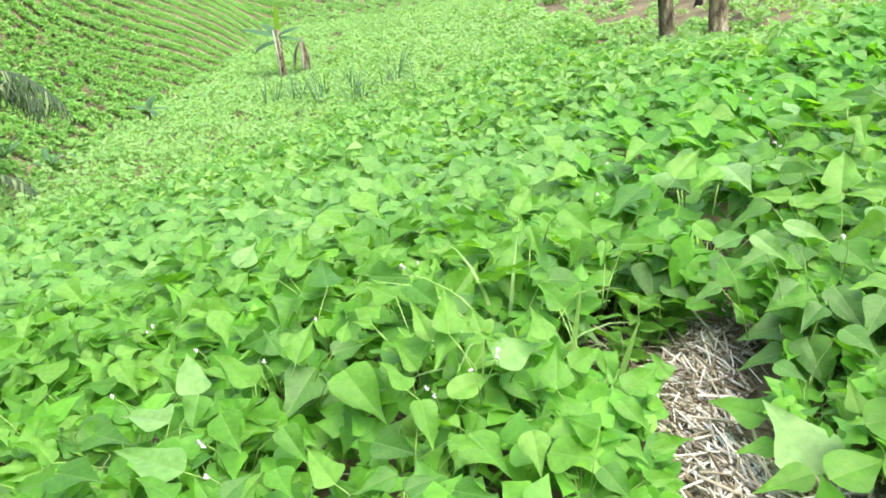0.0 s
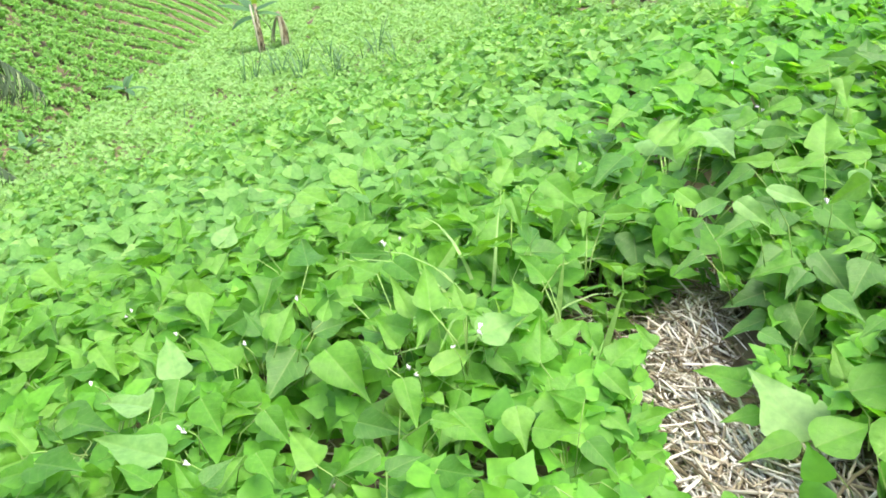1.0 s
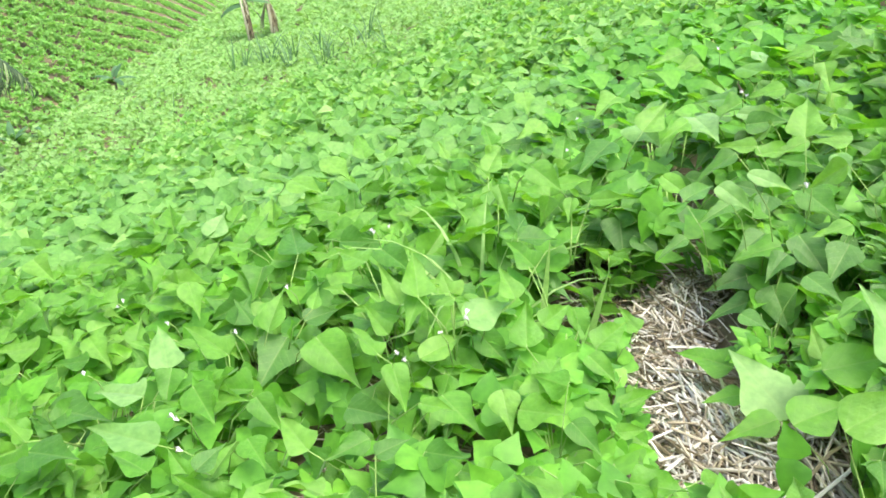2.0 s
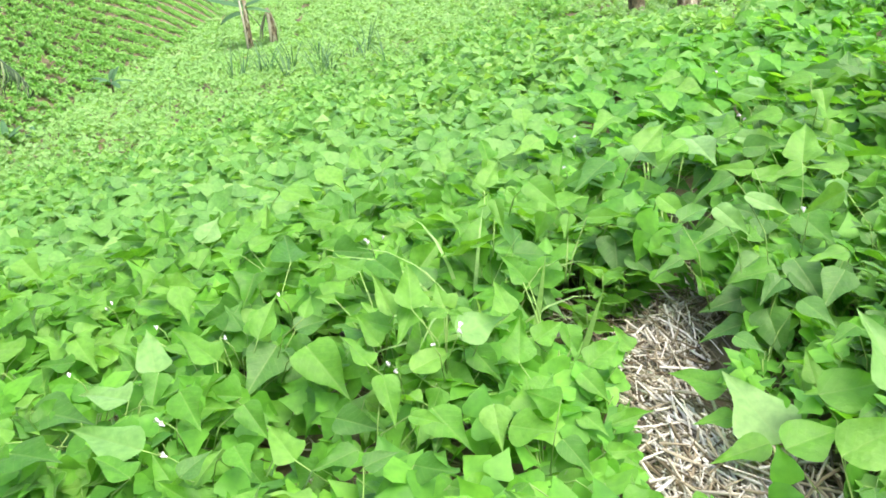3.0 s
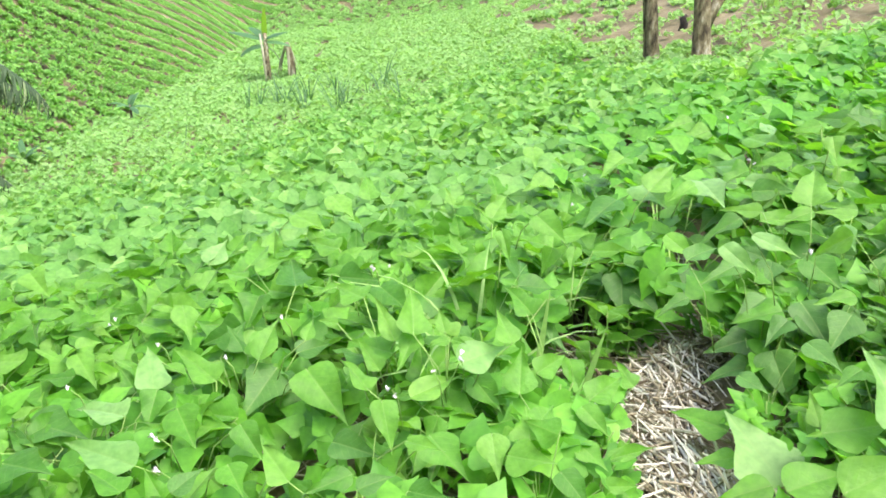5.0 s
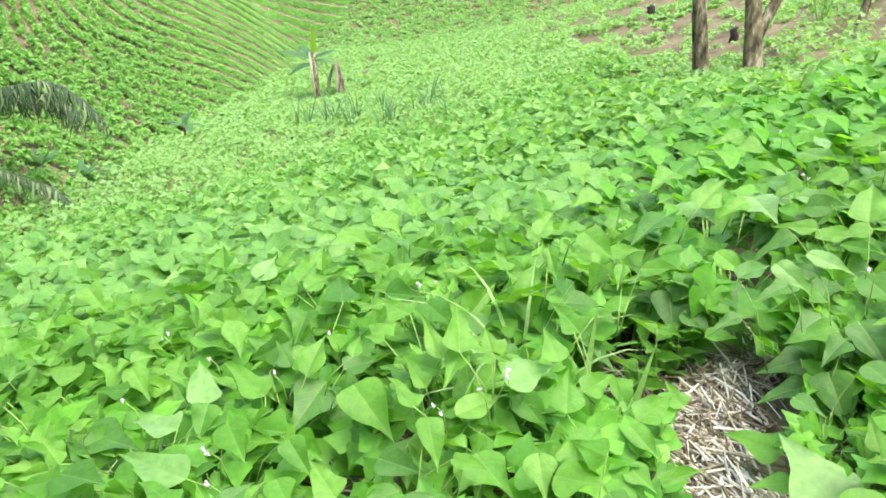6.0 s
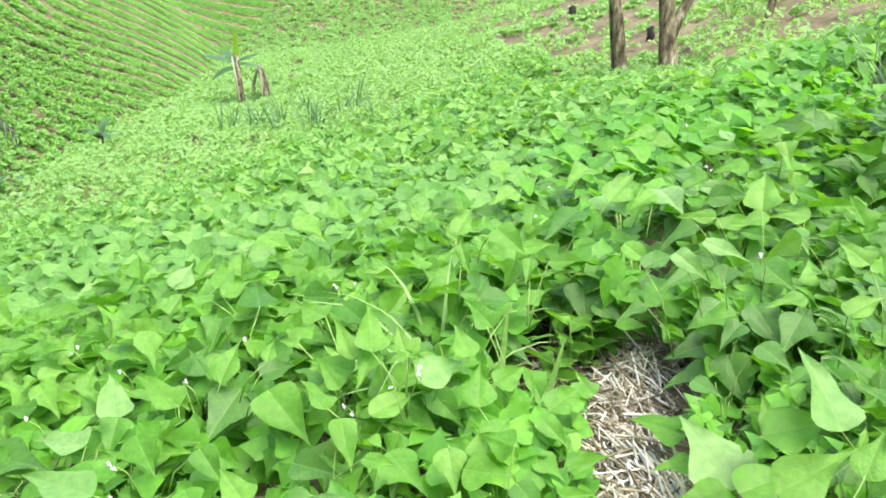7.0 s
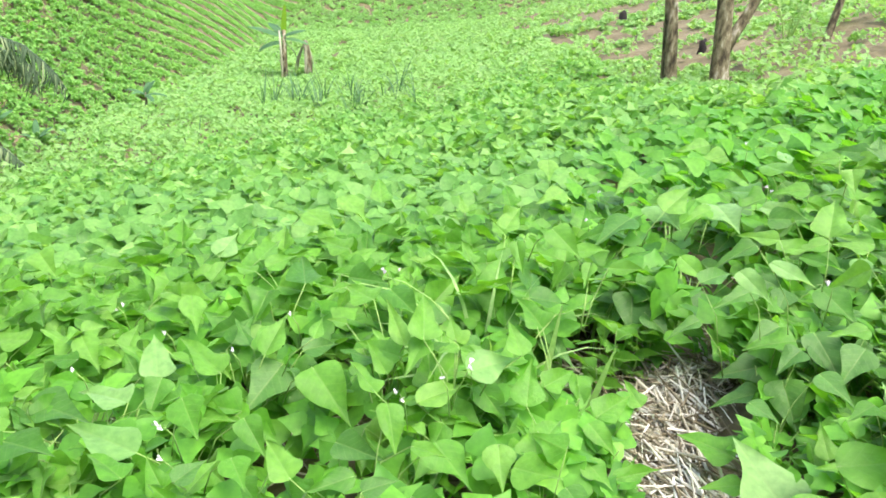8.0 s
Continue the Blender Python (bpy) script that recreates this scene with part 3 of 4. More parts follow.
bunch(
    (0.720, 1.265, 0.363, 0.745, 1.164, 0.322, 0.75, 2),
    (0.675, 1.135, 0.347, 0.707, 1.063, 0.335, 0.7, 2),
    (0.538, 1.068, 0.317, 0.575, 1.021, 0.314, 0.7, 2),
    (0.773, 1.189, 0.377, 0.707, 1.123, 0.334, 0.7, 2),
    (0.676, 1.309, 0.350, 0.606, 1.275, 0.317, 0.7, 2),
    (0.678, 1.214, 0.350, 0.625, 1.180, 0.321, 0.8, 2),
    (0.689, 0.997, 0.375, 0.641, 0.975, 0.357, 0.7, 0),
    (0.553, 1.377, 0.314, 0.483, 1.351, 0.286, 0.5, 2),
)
# Places kept clear of other leaves as seen from the camera.
kept_in_view = [((b + t) / 2, 0.5 * (t - b).length) for b, t, w, tone in standout]
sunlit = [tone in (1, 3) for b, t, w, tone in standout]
kept_in_view += [(Vector((0.268, 1.38, 0.24)), 0.02), (Vector((0.262, 1.39, 0.17)), 0.02), (Vector((0.348, 1.32, 0.22)), 0.02), (Vector((0.335, 1.32, 0.15)), 0.02), (Vector((0.13, 1.52, 0.3)), 0.1), (Vector((0.14, 1.4, 0.36)), 0.06), (Vector((0.2, 1.38, 0.34)), 0.05), (Vector((0.47, 1.58, 0.12)), 0.05), (Vector((0.56, 1.64, 0.1)), 0.04), (Vector((0.8, 2.2, 0.25)), 0.09), (Vector((0.75, 2.38, 0.21)), 0.08)]
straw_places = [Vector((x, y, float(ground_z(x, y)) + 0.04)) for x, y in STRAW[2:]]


def blocks_view(p, room=0.04, clear=0.062):
    """Whether a leaf at p would block the camera's view of a kept place, or the sky over a sunlit one."""
    for k, (c, need) in enumerate([(c, r * 0.75 + room) for c, r in kept_in_view] + [(c, clear) for c in straw_places]):
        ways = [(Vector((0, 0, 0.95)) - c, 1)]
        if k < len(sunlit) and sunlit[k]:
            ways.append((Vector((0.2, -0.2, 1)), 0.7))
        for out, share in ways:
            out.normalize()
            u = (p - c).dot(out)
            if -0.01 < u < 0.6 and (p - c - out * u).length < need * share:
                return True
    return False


# Filler leaves in front of the kept places are removed to suit the camera.
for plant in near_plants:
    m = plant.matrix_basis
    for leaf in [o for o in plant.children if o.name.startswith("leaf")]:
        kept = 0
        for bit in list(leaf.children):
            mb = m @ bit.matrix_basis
            if blocks_view(mb @ Vector((0, 0.45, 0))):
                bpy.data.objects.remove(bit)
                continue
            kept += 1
            # Plants on the right get shade-coloured leaflets, picked at random.
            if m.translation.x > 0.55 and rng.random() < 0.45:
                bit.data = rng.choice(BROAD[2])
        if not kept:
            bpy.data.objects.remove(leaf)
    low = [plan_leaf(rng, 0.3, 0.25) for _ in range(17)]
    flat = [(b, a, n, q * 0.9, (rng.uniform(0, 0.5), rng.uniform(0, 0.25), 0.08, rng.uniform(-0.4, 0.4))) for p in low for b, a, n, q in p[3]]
    flat = [w for w in flat if not blocks_view(m @ (w[0] + w[1] * 0.45 * w[3]), 0.012, 0.066)]
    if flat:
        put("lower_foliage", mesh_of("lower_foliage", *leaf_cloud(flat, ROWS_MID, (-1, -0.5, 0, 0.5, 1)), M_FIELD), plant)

for base, tip, wide, tone in standout:
    plant = min(near_plants, key=lambda o: (o.matrix_basis.translation.xy - base.xy).length)
    inv = plant.matrix_basis.inverted()
    axis = tip - base
    near_by = plant.matrix_basis.translation - base
    near_by.z = 0
    near_by *= min(1, 0.07 / max(0.01, near_by.length))
    foot = base + near_by
    foot.z = max(float(ground_z(foot.x, foot.y)) - 0.01, base.z - 0.11)
    knee = foot.lerp(base, 0.5) + near_by * 0.25
    pet = [inv @ p for p in (foot, knee, base, base + axis * 0.06)]
    leaf = put("leaf", mesh_of("petiole", *tube(pet, [0.002, 0.0018, 0.0015, 0.001], 4), M_STEM), plant)
    # Turned partly towards the camera's starting point.
    normal = (Vector((0, 0, 0.95)) - base).normalized() * 0.5 + Vector((rng.gauss(0, 0.14), rng.gauss(0, 0.1), 0.65))
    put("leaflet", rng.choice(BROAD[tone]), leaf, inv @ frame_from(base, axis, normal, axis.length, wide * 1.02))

spots = [(x, y) for x, y in scatter(-3.4, 3.2, 2.65, 4.75, 0.25, rng) if -0.6 * y - 0.35 < x < 0.6 * y + (0.1 if y > 3.1 else 0.3)]
spots = spots[:290 - len(near_plants)]
place_plants([mid_plant(50 + i, M_MID) for i in range(8)], [(x, y) for x, y in spots if x < 0.3 * y - 0.2], rng)
place_plants([mid_plant(60 + i, M_FIELD) for i in range(5)], [(x, y) for x, y in spots if x >= 0.3 * y - 0.2], rng)
MID_EDGE = max(y for x, y in spots)


# ---- the crop farther off ----
def field(name, xs, ys, hs, leaf, per, seed, material, radius=0.16):
    """A crop of many small folded leaves over plants at xs, ys of heights hs."""
    r = np.random.RandomState(seed)
    n = len(xs) * per
    px, py, ph = np.repeat(xs, per), np.repeat(ys, per), np.repeat(hs, per)
    rad = np.repeat(radius * np.ones(len(xs)), per) * (ph / 0.25) ** 0.5
    a, q = r.uniform(0, 2 * np.pi, n), np.sqrt(r.uniform(0, 1, n))
    x, y = px + rad * q * np.cos(a), py + rad * q * np.sin(a)
    z = ground_z(x, y) + ph * (0.35 + 0.65 * r.uniform(0, 1, n) ** 0.6) * (1 - 0.3 * q * q)
    base = np.stack([x, y, z], 1)
    az = r.uniform(0, 2 * np.pi, n)
    ax = np.stack([np.cos(az), np.sin(az), r.uniform(-0.7, 0.3, n)], 1)
    ax /= np.linalg.norm(ax, axis=1)[:, None]
    nn = np.stack([r.normal(0, 0.45, n), r.normal(-0.45, 0.45, n), np.ones(n)], 1)
    sx = np.cross(ax, nn)
    sx /= np.linalg.norm(sx, axis=1)[:, None]
    nz = np.cross(sx, ax)
    size = (np.repeat(leaf * np.ones(len(xs)), per) * r.uniform(0.7, 1.2, n))[:, None]
    pts = [base, base + (ax * 0.35 + sx * 0.42 + nz * 0.15) * size, base + ax * size - nz * 0.15 * size, base + (ax * 0.35 - sx * 0.42 + nz * 0.15) * size]
    v = np.stack(pts, 1).reshape(-1, 3)
    i = np.arange(n)[:, None] * 4
    f = np.concatenate([i + [0, 1, 2], i + [0, 2, 3]])
    return put(name, mesh_of(name, v.tolist(), f.tolist(), material, smooth=False))


r = np.random.RandomState(8)
n = 90000
xs, ys = r.uniform(-26, 26, n), r.uniform(MID_EDGE - 0.1, 52, n)
dist = np.hypot(xs, ys)
keep = (np.abs(xs) < 0.62 * ys + 1) & ~rows_side(xs + 0.02, ys)
keep &= r.uniform(0, 1, n) < np.where(ys > 30, 0.8, np.clip(9 / dist, 0.34, 1))
patchy = np.sin(xs * 1.1 + 2 * np.sin(ys * 0.35)) + np.sin(ys * 0.8 + xs * 0.6) + 0.5 * np.sin(xs * 3.1 - ys * 2.3)
thin = np.clip((xs - 1.7 - 0.05 * np.abs(ys - 11)) / 1.6, 0, 1) * np.clip((ys + 0.5 * xs - 9.6) / 1.2, 0, 1) * (ys < 24)
bare = (patchy > 0.7 - 2.0 * thin) & (thin > 0.02)
keep &= ~bare | (r.uniform(0, 1, n) < 0.75)
furrow = xs - 0.1 * ys + 0.2 * np.sin(ys * 0.5)
keep &= (ys < 17) | (np.abs(furrow / 0.6 - np.round(furrow / 0.6)) < np.where(ys > 33, 0.46, 0.4))
gapped = np.sin(xs * 7.1 + 1.3 * np.sin(ys * 3.1)) + np.sin(ys * 5.3 + 1.1 * np.sin(xs * 4.3)) + 0.7 * np.sin((xs + ys) * 9.7)
keep &= (ys < 15) | (ys > 32) | (gapped < 1.25) | (r.uniform(0, 1, n) < 0.15)
edge = (xs > 2.0) & (ys > 5.5 - 0.3 * (xs - 2.3))
keep &= ~edge | (xs < 2.95 - 0.2 * (ys - 7.5)) & (ys < 10) | (r.uniform(0, 1, n) < np.where(patchy > 0.2, 0.2, 0.5))
xs, ys, bare, edge = xs[keep], ys[keep], bare[keep], edge[keep]
tall = np.where(ys < 6.6, crop_height(xs, ys) * 0.85, np.clip(crop_height(xs, ys), 0.2, 0.28)) * r.uniform(0.6, 1.2, len(xs)) * np.where(bare, 0.5, 1)
low = np.where(xs < 2.85, np.clip(0.28 - 0.16 * (ys - 6) - 0.25 * (xs - 2.09), 0.09, 0.4), 0.22)
tall = np.where((xs > 1.2) & (ys > 5.2) & (ys < 9), np.minimum(tall, low), tall)
tall = np.where(ys > 32, tall * 0.6, tall)
tall = np.where(np.hypot((xs + 3.0) / 0.7, ys - 14.4) < 1, 0.1, tall)
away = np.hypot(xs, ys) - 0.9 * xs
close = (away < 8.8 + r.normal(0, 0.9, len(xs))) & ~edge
blade_size = 0.108 - 0.045 * np.clip((away - 6.2) / 3, 0, 1)
crop = field("bean_crop", xs[close], ys[close], tall[close], blade_size[close], 27, 4, M_MID)
tagged(crop, "dense low green bean crop covering the slope", "bean crop", kind="stuff")
blade_size = np.where(ys > 16, 0.12, 0.066 + 0.035 * np.clip((np.hypot(xs, ys) - 9) / 7, 0, 1))
crop = field("bean_crop", xs[~close], ys[~close], tall[~close], blade_size[~close], 17, 6, M_FRESH_HAZE, np.where(ys > 28, 0.17, 0.135)[~close])
tagged(crop, "distant pale green bean crop on the slope", "bean crop", kind="stuff")

ox, oy = r.uniform(-7, 6, 9000), r.uniform(-3, 9, 9000)
keep = (np.abs(ox) > 0.6 * oy + 0.45) & ~rows_side(ox, oy) & (np.hypot(ox, oy + 0.2) > 0.75) & ((ox < 0) | (oy < 5.5))
ox, oy = ox[keep][:3500], oy[keep][:3500]
crop = field("bean_crop", ox, oy, crop_height(ox, oy) * r.uniform(0.8, 1.0, len(ox)), 0.095, 24, 9, M_MID)
tagged(crop, "green bean crop growing on round the path", "bean crop", kind="stuff")

# rows along the opposite slope, their bends fitted to the camera's view
rx, ry = r.uniform(-22, -1.5, 330000), r.uniform(4.0, 46, 330000)
keep = rows_side(rx, ry) & (rx > -0.62 * ry - 1.2) & (ground_z(rx, ry) < 6)
rx, ry = rx[keep], ry[keep]
u, v = 5 * (rx / ry + 0.45), 4 * (10 / ry - 0.7)
row = 6.268 * u + 7.258 * v + 9.698 * u * u + 5.565 * u * v + 0.539 * v * v - 15.415 * u ** 3 - 17.628 * u * u * v - 6.941 * u * v * v - 0.603 * v ** 3
row += 3.799 * u ** 4 + 6.432 * u ** 3 * v + 2.294 * u * u * v * v + 0.372 * u * v ** 3 - 0.063 * v ** 4
on_back = -2.6 + 0.42 * (ry - 33) + 0.05 * rx > -3.55 - 0.166 * ry - 0.85 * rx
row = np.where(on_back, -0.425 * rx - 1.085 * ry, row)
off = row + 0.04 * np.sin(rx * 1.7 + ry)
off = np.abs(off - np.round(off))
keep = (off < np.where(on_back, 0.36, np.where(ry > 18, 0.285, np.where(ry > 10, 0.265, 0.29)))) & (r.uniform(0, 1, len(rx)) < 0.95) & (np.sin(rx * 2.1 + 3 * np.sin(ry * 0.7)) + np.sin(ry * 1.9) < 1.96)
rx, ry, off = rx[keep], ry[keep], off[keep]
rh = 0.19 * (1 - 0.5 * np.clip((ry - 12) / 10, 0, 1)) * (1 - 6.5 * off * off) * r.uniform(0.75, 1.2, len(rx))
for part_of, leaf, per, rad in ((ry <= 28, 0.055, 9, 0.008), (ry > 28, 0.075, 8, 0.012)):
    rows_crop = field("bean_rows", rx[part_of], ry[part_of], np.maximum(rh[part_of], 0.05), leaf, per, 5, M_ROWS, rad)
    tagged(rows_crop, "rows of young green beans on the opposite slope", "bean rows", kind="stuff")

# ---- straw on the ground ----
STRAW_FOOT = [(0.45, 0.9), (0.5, 0.93), (0.48, 0.83), (0.55, 0.85), (0.56, 0.95)]


def straw_bit(g):
    k = g.choice(STRAW + STRAW_FOOT)
    x, y = k[0] + g.gauss(0, 0.033), k[1] + g.gauss(0, 0.045)
    z = float(ground_z(x, y)) + g.uniform(0.008, 0.06)
    a, ln = g.gauss(1.5, 0.65), g.uniform(0.06, 0.21)
    d = Vector((math.cos(a), math.sin(a), g.gauss(-0.02, 0.16)))
    c = Vector((x, y, z))
    bend = Vector((g.gauss(0, 0.007), g.gauss(0, 0.007), g.uniform(0, 0.01)))
    w = g.choice((0.0011, 0.0015, 0.002, 0.0025, 0.0031))
    return tube([c - d * ln / 2, c + bend, c + d * ln / 2], [w, w * 0.9, w * 0.8], 5)


g = random.Random(5)
mulch = put("straw_mulch", mesh_of("straw_mulch", *join([straw_bit(g) for _ in range(1900)]), M_STRAW, smooth=False))
tagged(mulch, "loose dry pale straw lying on the soil", "straw", kind="stuff")
for _ in range(260):
    put("straw", mesh_of("straw", *straw_bit(g), M_STRAW), mulch)
litter = []
for _ in range(1800):
    x, y = g.uniform(-1.6, 1.7), g.uniform(0.6, 2.9)
    c = Vector((x, y, float(ground_z(x, y)) + 0.01))
    a, ln = g.uniform(0, 3.14), g.uniform(0.05, 0.2)
    d = Vector((math.cos(a), math.sin(a), g.gauss(0, 0.08)))
    litter.append(tube([c - d * ln / 2, c, c + d * ln / 2], [0.002, 0.002, 0.0015], 4))
tagged(put("straw_litter", mesh_of("straw_litter", *join(litter), M_STRAW, smooth=False)), "scattered dry straw under the bean plants", "straw", kind="stuff")


# ---- flowers on the near plants ----
def flower_mesh():
    chunks = []
    for a in (0, 2.1, 4.2):
        pts = [(0, 0, 0), (0.4 * math.cos(a), 0.4 * math.sin(a), 0.45), (0.62 * math.cos(a + 0.3), 0.62 * math.sin(a + 0.3), 0.8), (0.35 * math.cos(a + 0.9), 0.35 * math.sin(a + 0.9), 1.0), (0.3 * math.cos(a + 1.2), 0.3 * math.sin(a + 1.2), 0.5)]
        chunks.append((pts, [(0, 1, 4), (1, 2, 3), (1, 3, 4)]))
    keel = tube([(0, 0, -0.1), (0.05, 0, 0.35), (0.15, 0.05, 0.75)], [0.12, 0.26, 0.1], 6)
    chunks.append(keel)
    return join(chunks)


FLOWER = mesh_of("flower", *flower_mesh(), M_PETAL)
BLOOMS = [(0.09, 1.17, 0.28), (0.05, 1.12, 0.27), (-0.02, 1.08, 0.26), (-0.3, 1.63, 0.1), (-0.38, 1.4, 0.12), (-0.07, 2.01, 0.09), (0.64, 2.1, 0.18), (0.46, 2.12, 0.26), (0.52, 2.05, 0.28),
          (-0.72, 1.42, 0.02), (-0.42, 1.12, 0.12), (-0.37, 0.98, 0.16), (-0.6, 1.62, 0.03), (-0.8, 1.82, -0.02), (0.57, 2.55, 0.24), (0.72, 1.25, 0.46), (0.9, 2.0, 0.45), (-0.1, 1.75, 0.2), (1.02, 2.5, 0.47)]
for x, y, z in BLOOMS:
    plant = min(near_plants, key=lambda o: (o.matrix_basis.translation.xy - Vector((x, y))).length)
    inv = plant.matrix_basis.inverted()
    top = Vector((x, y, z))
    foot = top + Vector((0.02, 0.03, -0.09))
    stalk = put("flower_stalk", mesh_of("flower_stalk", *tube([inv @ foot, inv @ ((foot + top) / 2 + Vector((0, 0, 0.02))), inv @ top], [0.0018, 0.0015, 0.0012], 4), M_STEM), plant)
    for k in range(g.choice((1, 1, 2))):
        m = Matrix.Translation(top + Vector((g.gauss(0, 0.006), g.gauss(0, 0.006), -0.012 * k))) @ pose(0, 0, 0, g.uniform(-50, 50), g.uniform(-50, 50), g.uniform(0, 360)) @ Matrix.Diagonal((0.009, 0.009, 0.0105, 1))
        put("flower", FLOWER, stalk, inv @ m, "small white bean flower")


# ---- grass ----
def blade(length, width, arch, lean, seg=7):
    """A grass blade with a keel, bending over along x."""
    verts, faces = [], []
    ang = lean
    x = z = 0.0
    for i in range(seg + 1):
        t = i / seg
        w = width * (0.55 + 0.9 * t if t < 0.4 else 0.91 * (1 - ((t - 0.4) / 0.6) ** 2) + 0.02)
        verts += [(x, -w / 2, z + 0.25 * w), (x, 0, z), (x, w / 2, z + 0.25 * w)]
        ang += arch / seg * (0.4 + 1.4 * t)
        x += math.sin(ang) * length / seg
        z += math.cos(ang) * length / seg
    for i in range(seg):
        for k in range(2):
            faces.append((i * 3 + k, i * 3 + k + 1, i * 3 + k + 4, i * 3 + k + 3))
    return verts, faces


def tuft(x, y, blades, material, label, group=""):
    """blades: (length, width, arch, lean, turn in degrees)."""
    t = new("grass_tuft")
    t.matrix_basis = pose(x, y, float(ground_z(x, y)) - 0.01)
    for ln, w, arch, lean, turn, *tip in blades:
        put("blade", mesh_of("blade", *blade(ln, w, arch, lean), material), t, pose(0.012 * math.cos(turn), 0.012 * math.sin(turn), 0, tip[0] if tip else 0, 0, turn))
    tagged(t, label, "grass", group)


tuft(0.15, 1.56, [(0.56, 0.013, 1.9, 0.1, 165), (0.52, 0.012, 1.5, 0.1, 120), (0.54, 0.014, 1.2, 0.05, 200), (0.5, 0.012, 1.7, 0.15, 20), (0.46, 0.011, 0.9, 0.1, 80), (0.48, 0.012, 0.5, 0.05, 350), (0.58, 0.012, 1.7, 0.1, 250), (0.52, 0.012, 2.2, 0.1, 215), (0.5, 0.013, 1.9, 0.2, 290)], M_BLADE, "arching green grass tuft between the bean plants")
tuft(0.255, 1.405, [(0.37, 0.016, 0.1, 0.0, 270, -2), (0.22, 0.009, 0.6, 0.1, 300), (0.2, 0.008, 0.9, 0.3, 210)], M_BLADE, "upright green grass tuft beside the straw")
tuft(0.325, 1.335, [(0.3, 0.016, 0.1, 0.02, 270, -9), (0.18, 0.008, 0.8, 0.3, 120), (0.16, 0.008, 0.7, 0.2, 240)], M_BLADE, "short green grass tuft beside the straw")
tuft(0.17, 1.42, [(0.44, 0.012, 1.6, 0.1, 170), (0.42, 0.011, 1.9, 0.12, 205), (0.4, 0.01, 1.2, 0.08, 140), (0.42, 0.011, 1.5, 0.1, 10), (0.38, 0.01, 0.6, 0.05, 250), (0.4, 0.01, 1.1, 0.15, 330)], M_BLADE, "arching pale green grass tuft among bean leaves")
tuft(-0.28, 1.02, [(0.3, 0.011, 0.5, 0.1, 20), (0.26, 0.009, 0.9, 0.2, 200)], M_BLADE, "grass blades standing among bean leaves")
g = random.Random(31)
for k in range(15):
    x, y = -2.3 + 0.14 * k + g.gauss(0, 0.1), 10.2 - 0.06 * k + g.gauss(0, 0.7)
    tuft(x, y, [(g.uniform(0.35, 0.75), g.uniform(0.01, 0.02), g.uniform(0.3, 1.5), g.uniform(0.05, 0.35), g.uniform(0, 360)) for _ in range(11)], M_BLUE, "blue-green coarse grass tuft in the bean field", "coarse grass tufts")
for x, y in [(2.6, 4.0), (2.72, 4.25), (2.85, 4.5), (2.5, 3.7), (2.95, 4.75), (2.66, 4.55), (2.36, 3.5)]:
    tuft(x, y, [(g.uniform(0.4, 0.62), g.uniform(0.007, 0.012), g.uniform(0.6, 2.0), g.uniform(0.1, 0.5), g.uniform(0, 360)) for _ in range(14)], M_BLUE, "coarse dull green grass tuft at the edge of the beans", "coarse grass at the crop edge")
tuft(-2.58, 8.04, [(0.5, 0.014, 0.1, 0.02, 0), (0.42, 0.012, 0.2, 0.06, 180), (0.35, 0.012, 0.4, 0.1, 90)], M_BLUE, "tall thin grass stalk above the beans")


# ---- a small weed beside the straw ----
def weed(x, y, height, seed, label):
    q = random.Random(seed)
    w = new("weed")
    w.matrix_basis = pose(x, y, float(ground_z(x, y)) - 0.01)
    put("stem", mesh_of("stem", *tube([(0, 0, 0), (0.01, 0, height * 0.5), (0.0, 0.01, height)], [0.003, 0.0025, 0.0015], 5), M_STEM), w)
    for i in range(11):
        t = 0.2 + 0.8 * i / 10
        a = 2.4 * i
        ax = Vector((math.cos(a), math.sin(a), q.uniform(0.1, 0.7)))
        put("leaf", YOUNG[i % 4], w, frame_from((0.005 * math.cos(a), 0.005 * math.sin(a), t * height), ax, (0, -0.3, 1), q.uniform(0.07, 0.1), 0.45))
    tagged(w, label, "weed")


for x, y, h, sd in [(0.46, 1.6, 0.2, 4), (0.52, 1.63, 0.17, 5), (0.57, 1.69, 0.15, 6), (0.65, 1.76, 0.12, 7), (0.42, 1.56, 0.12, 8)]:
    weed(x, y, h, sd, "small narrow-leaved green weed beside the straw")


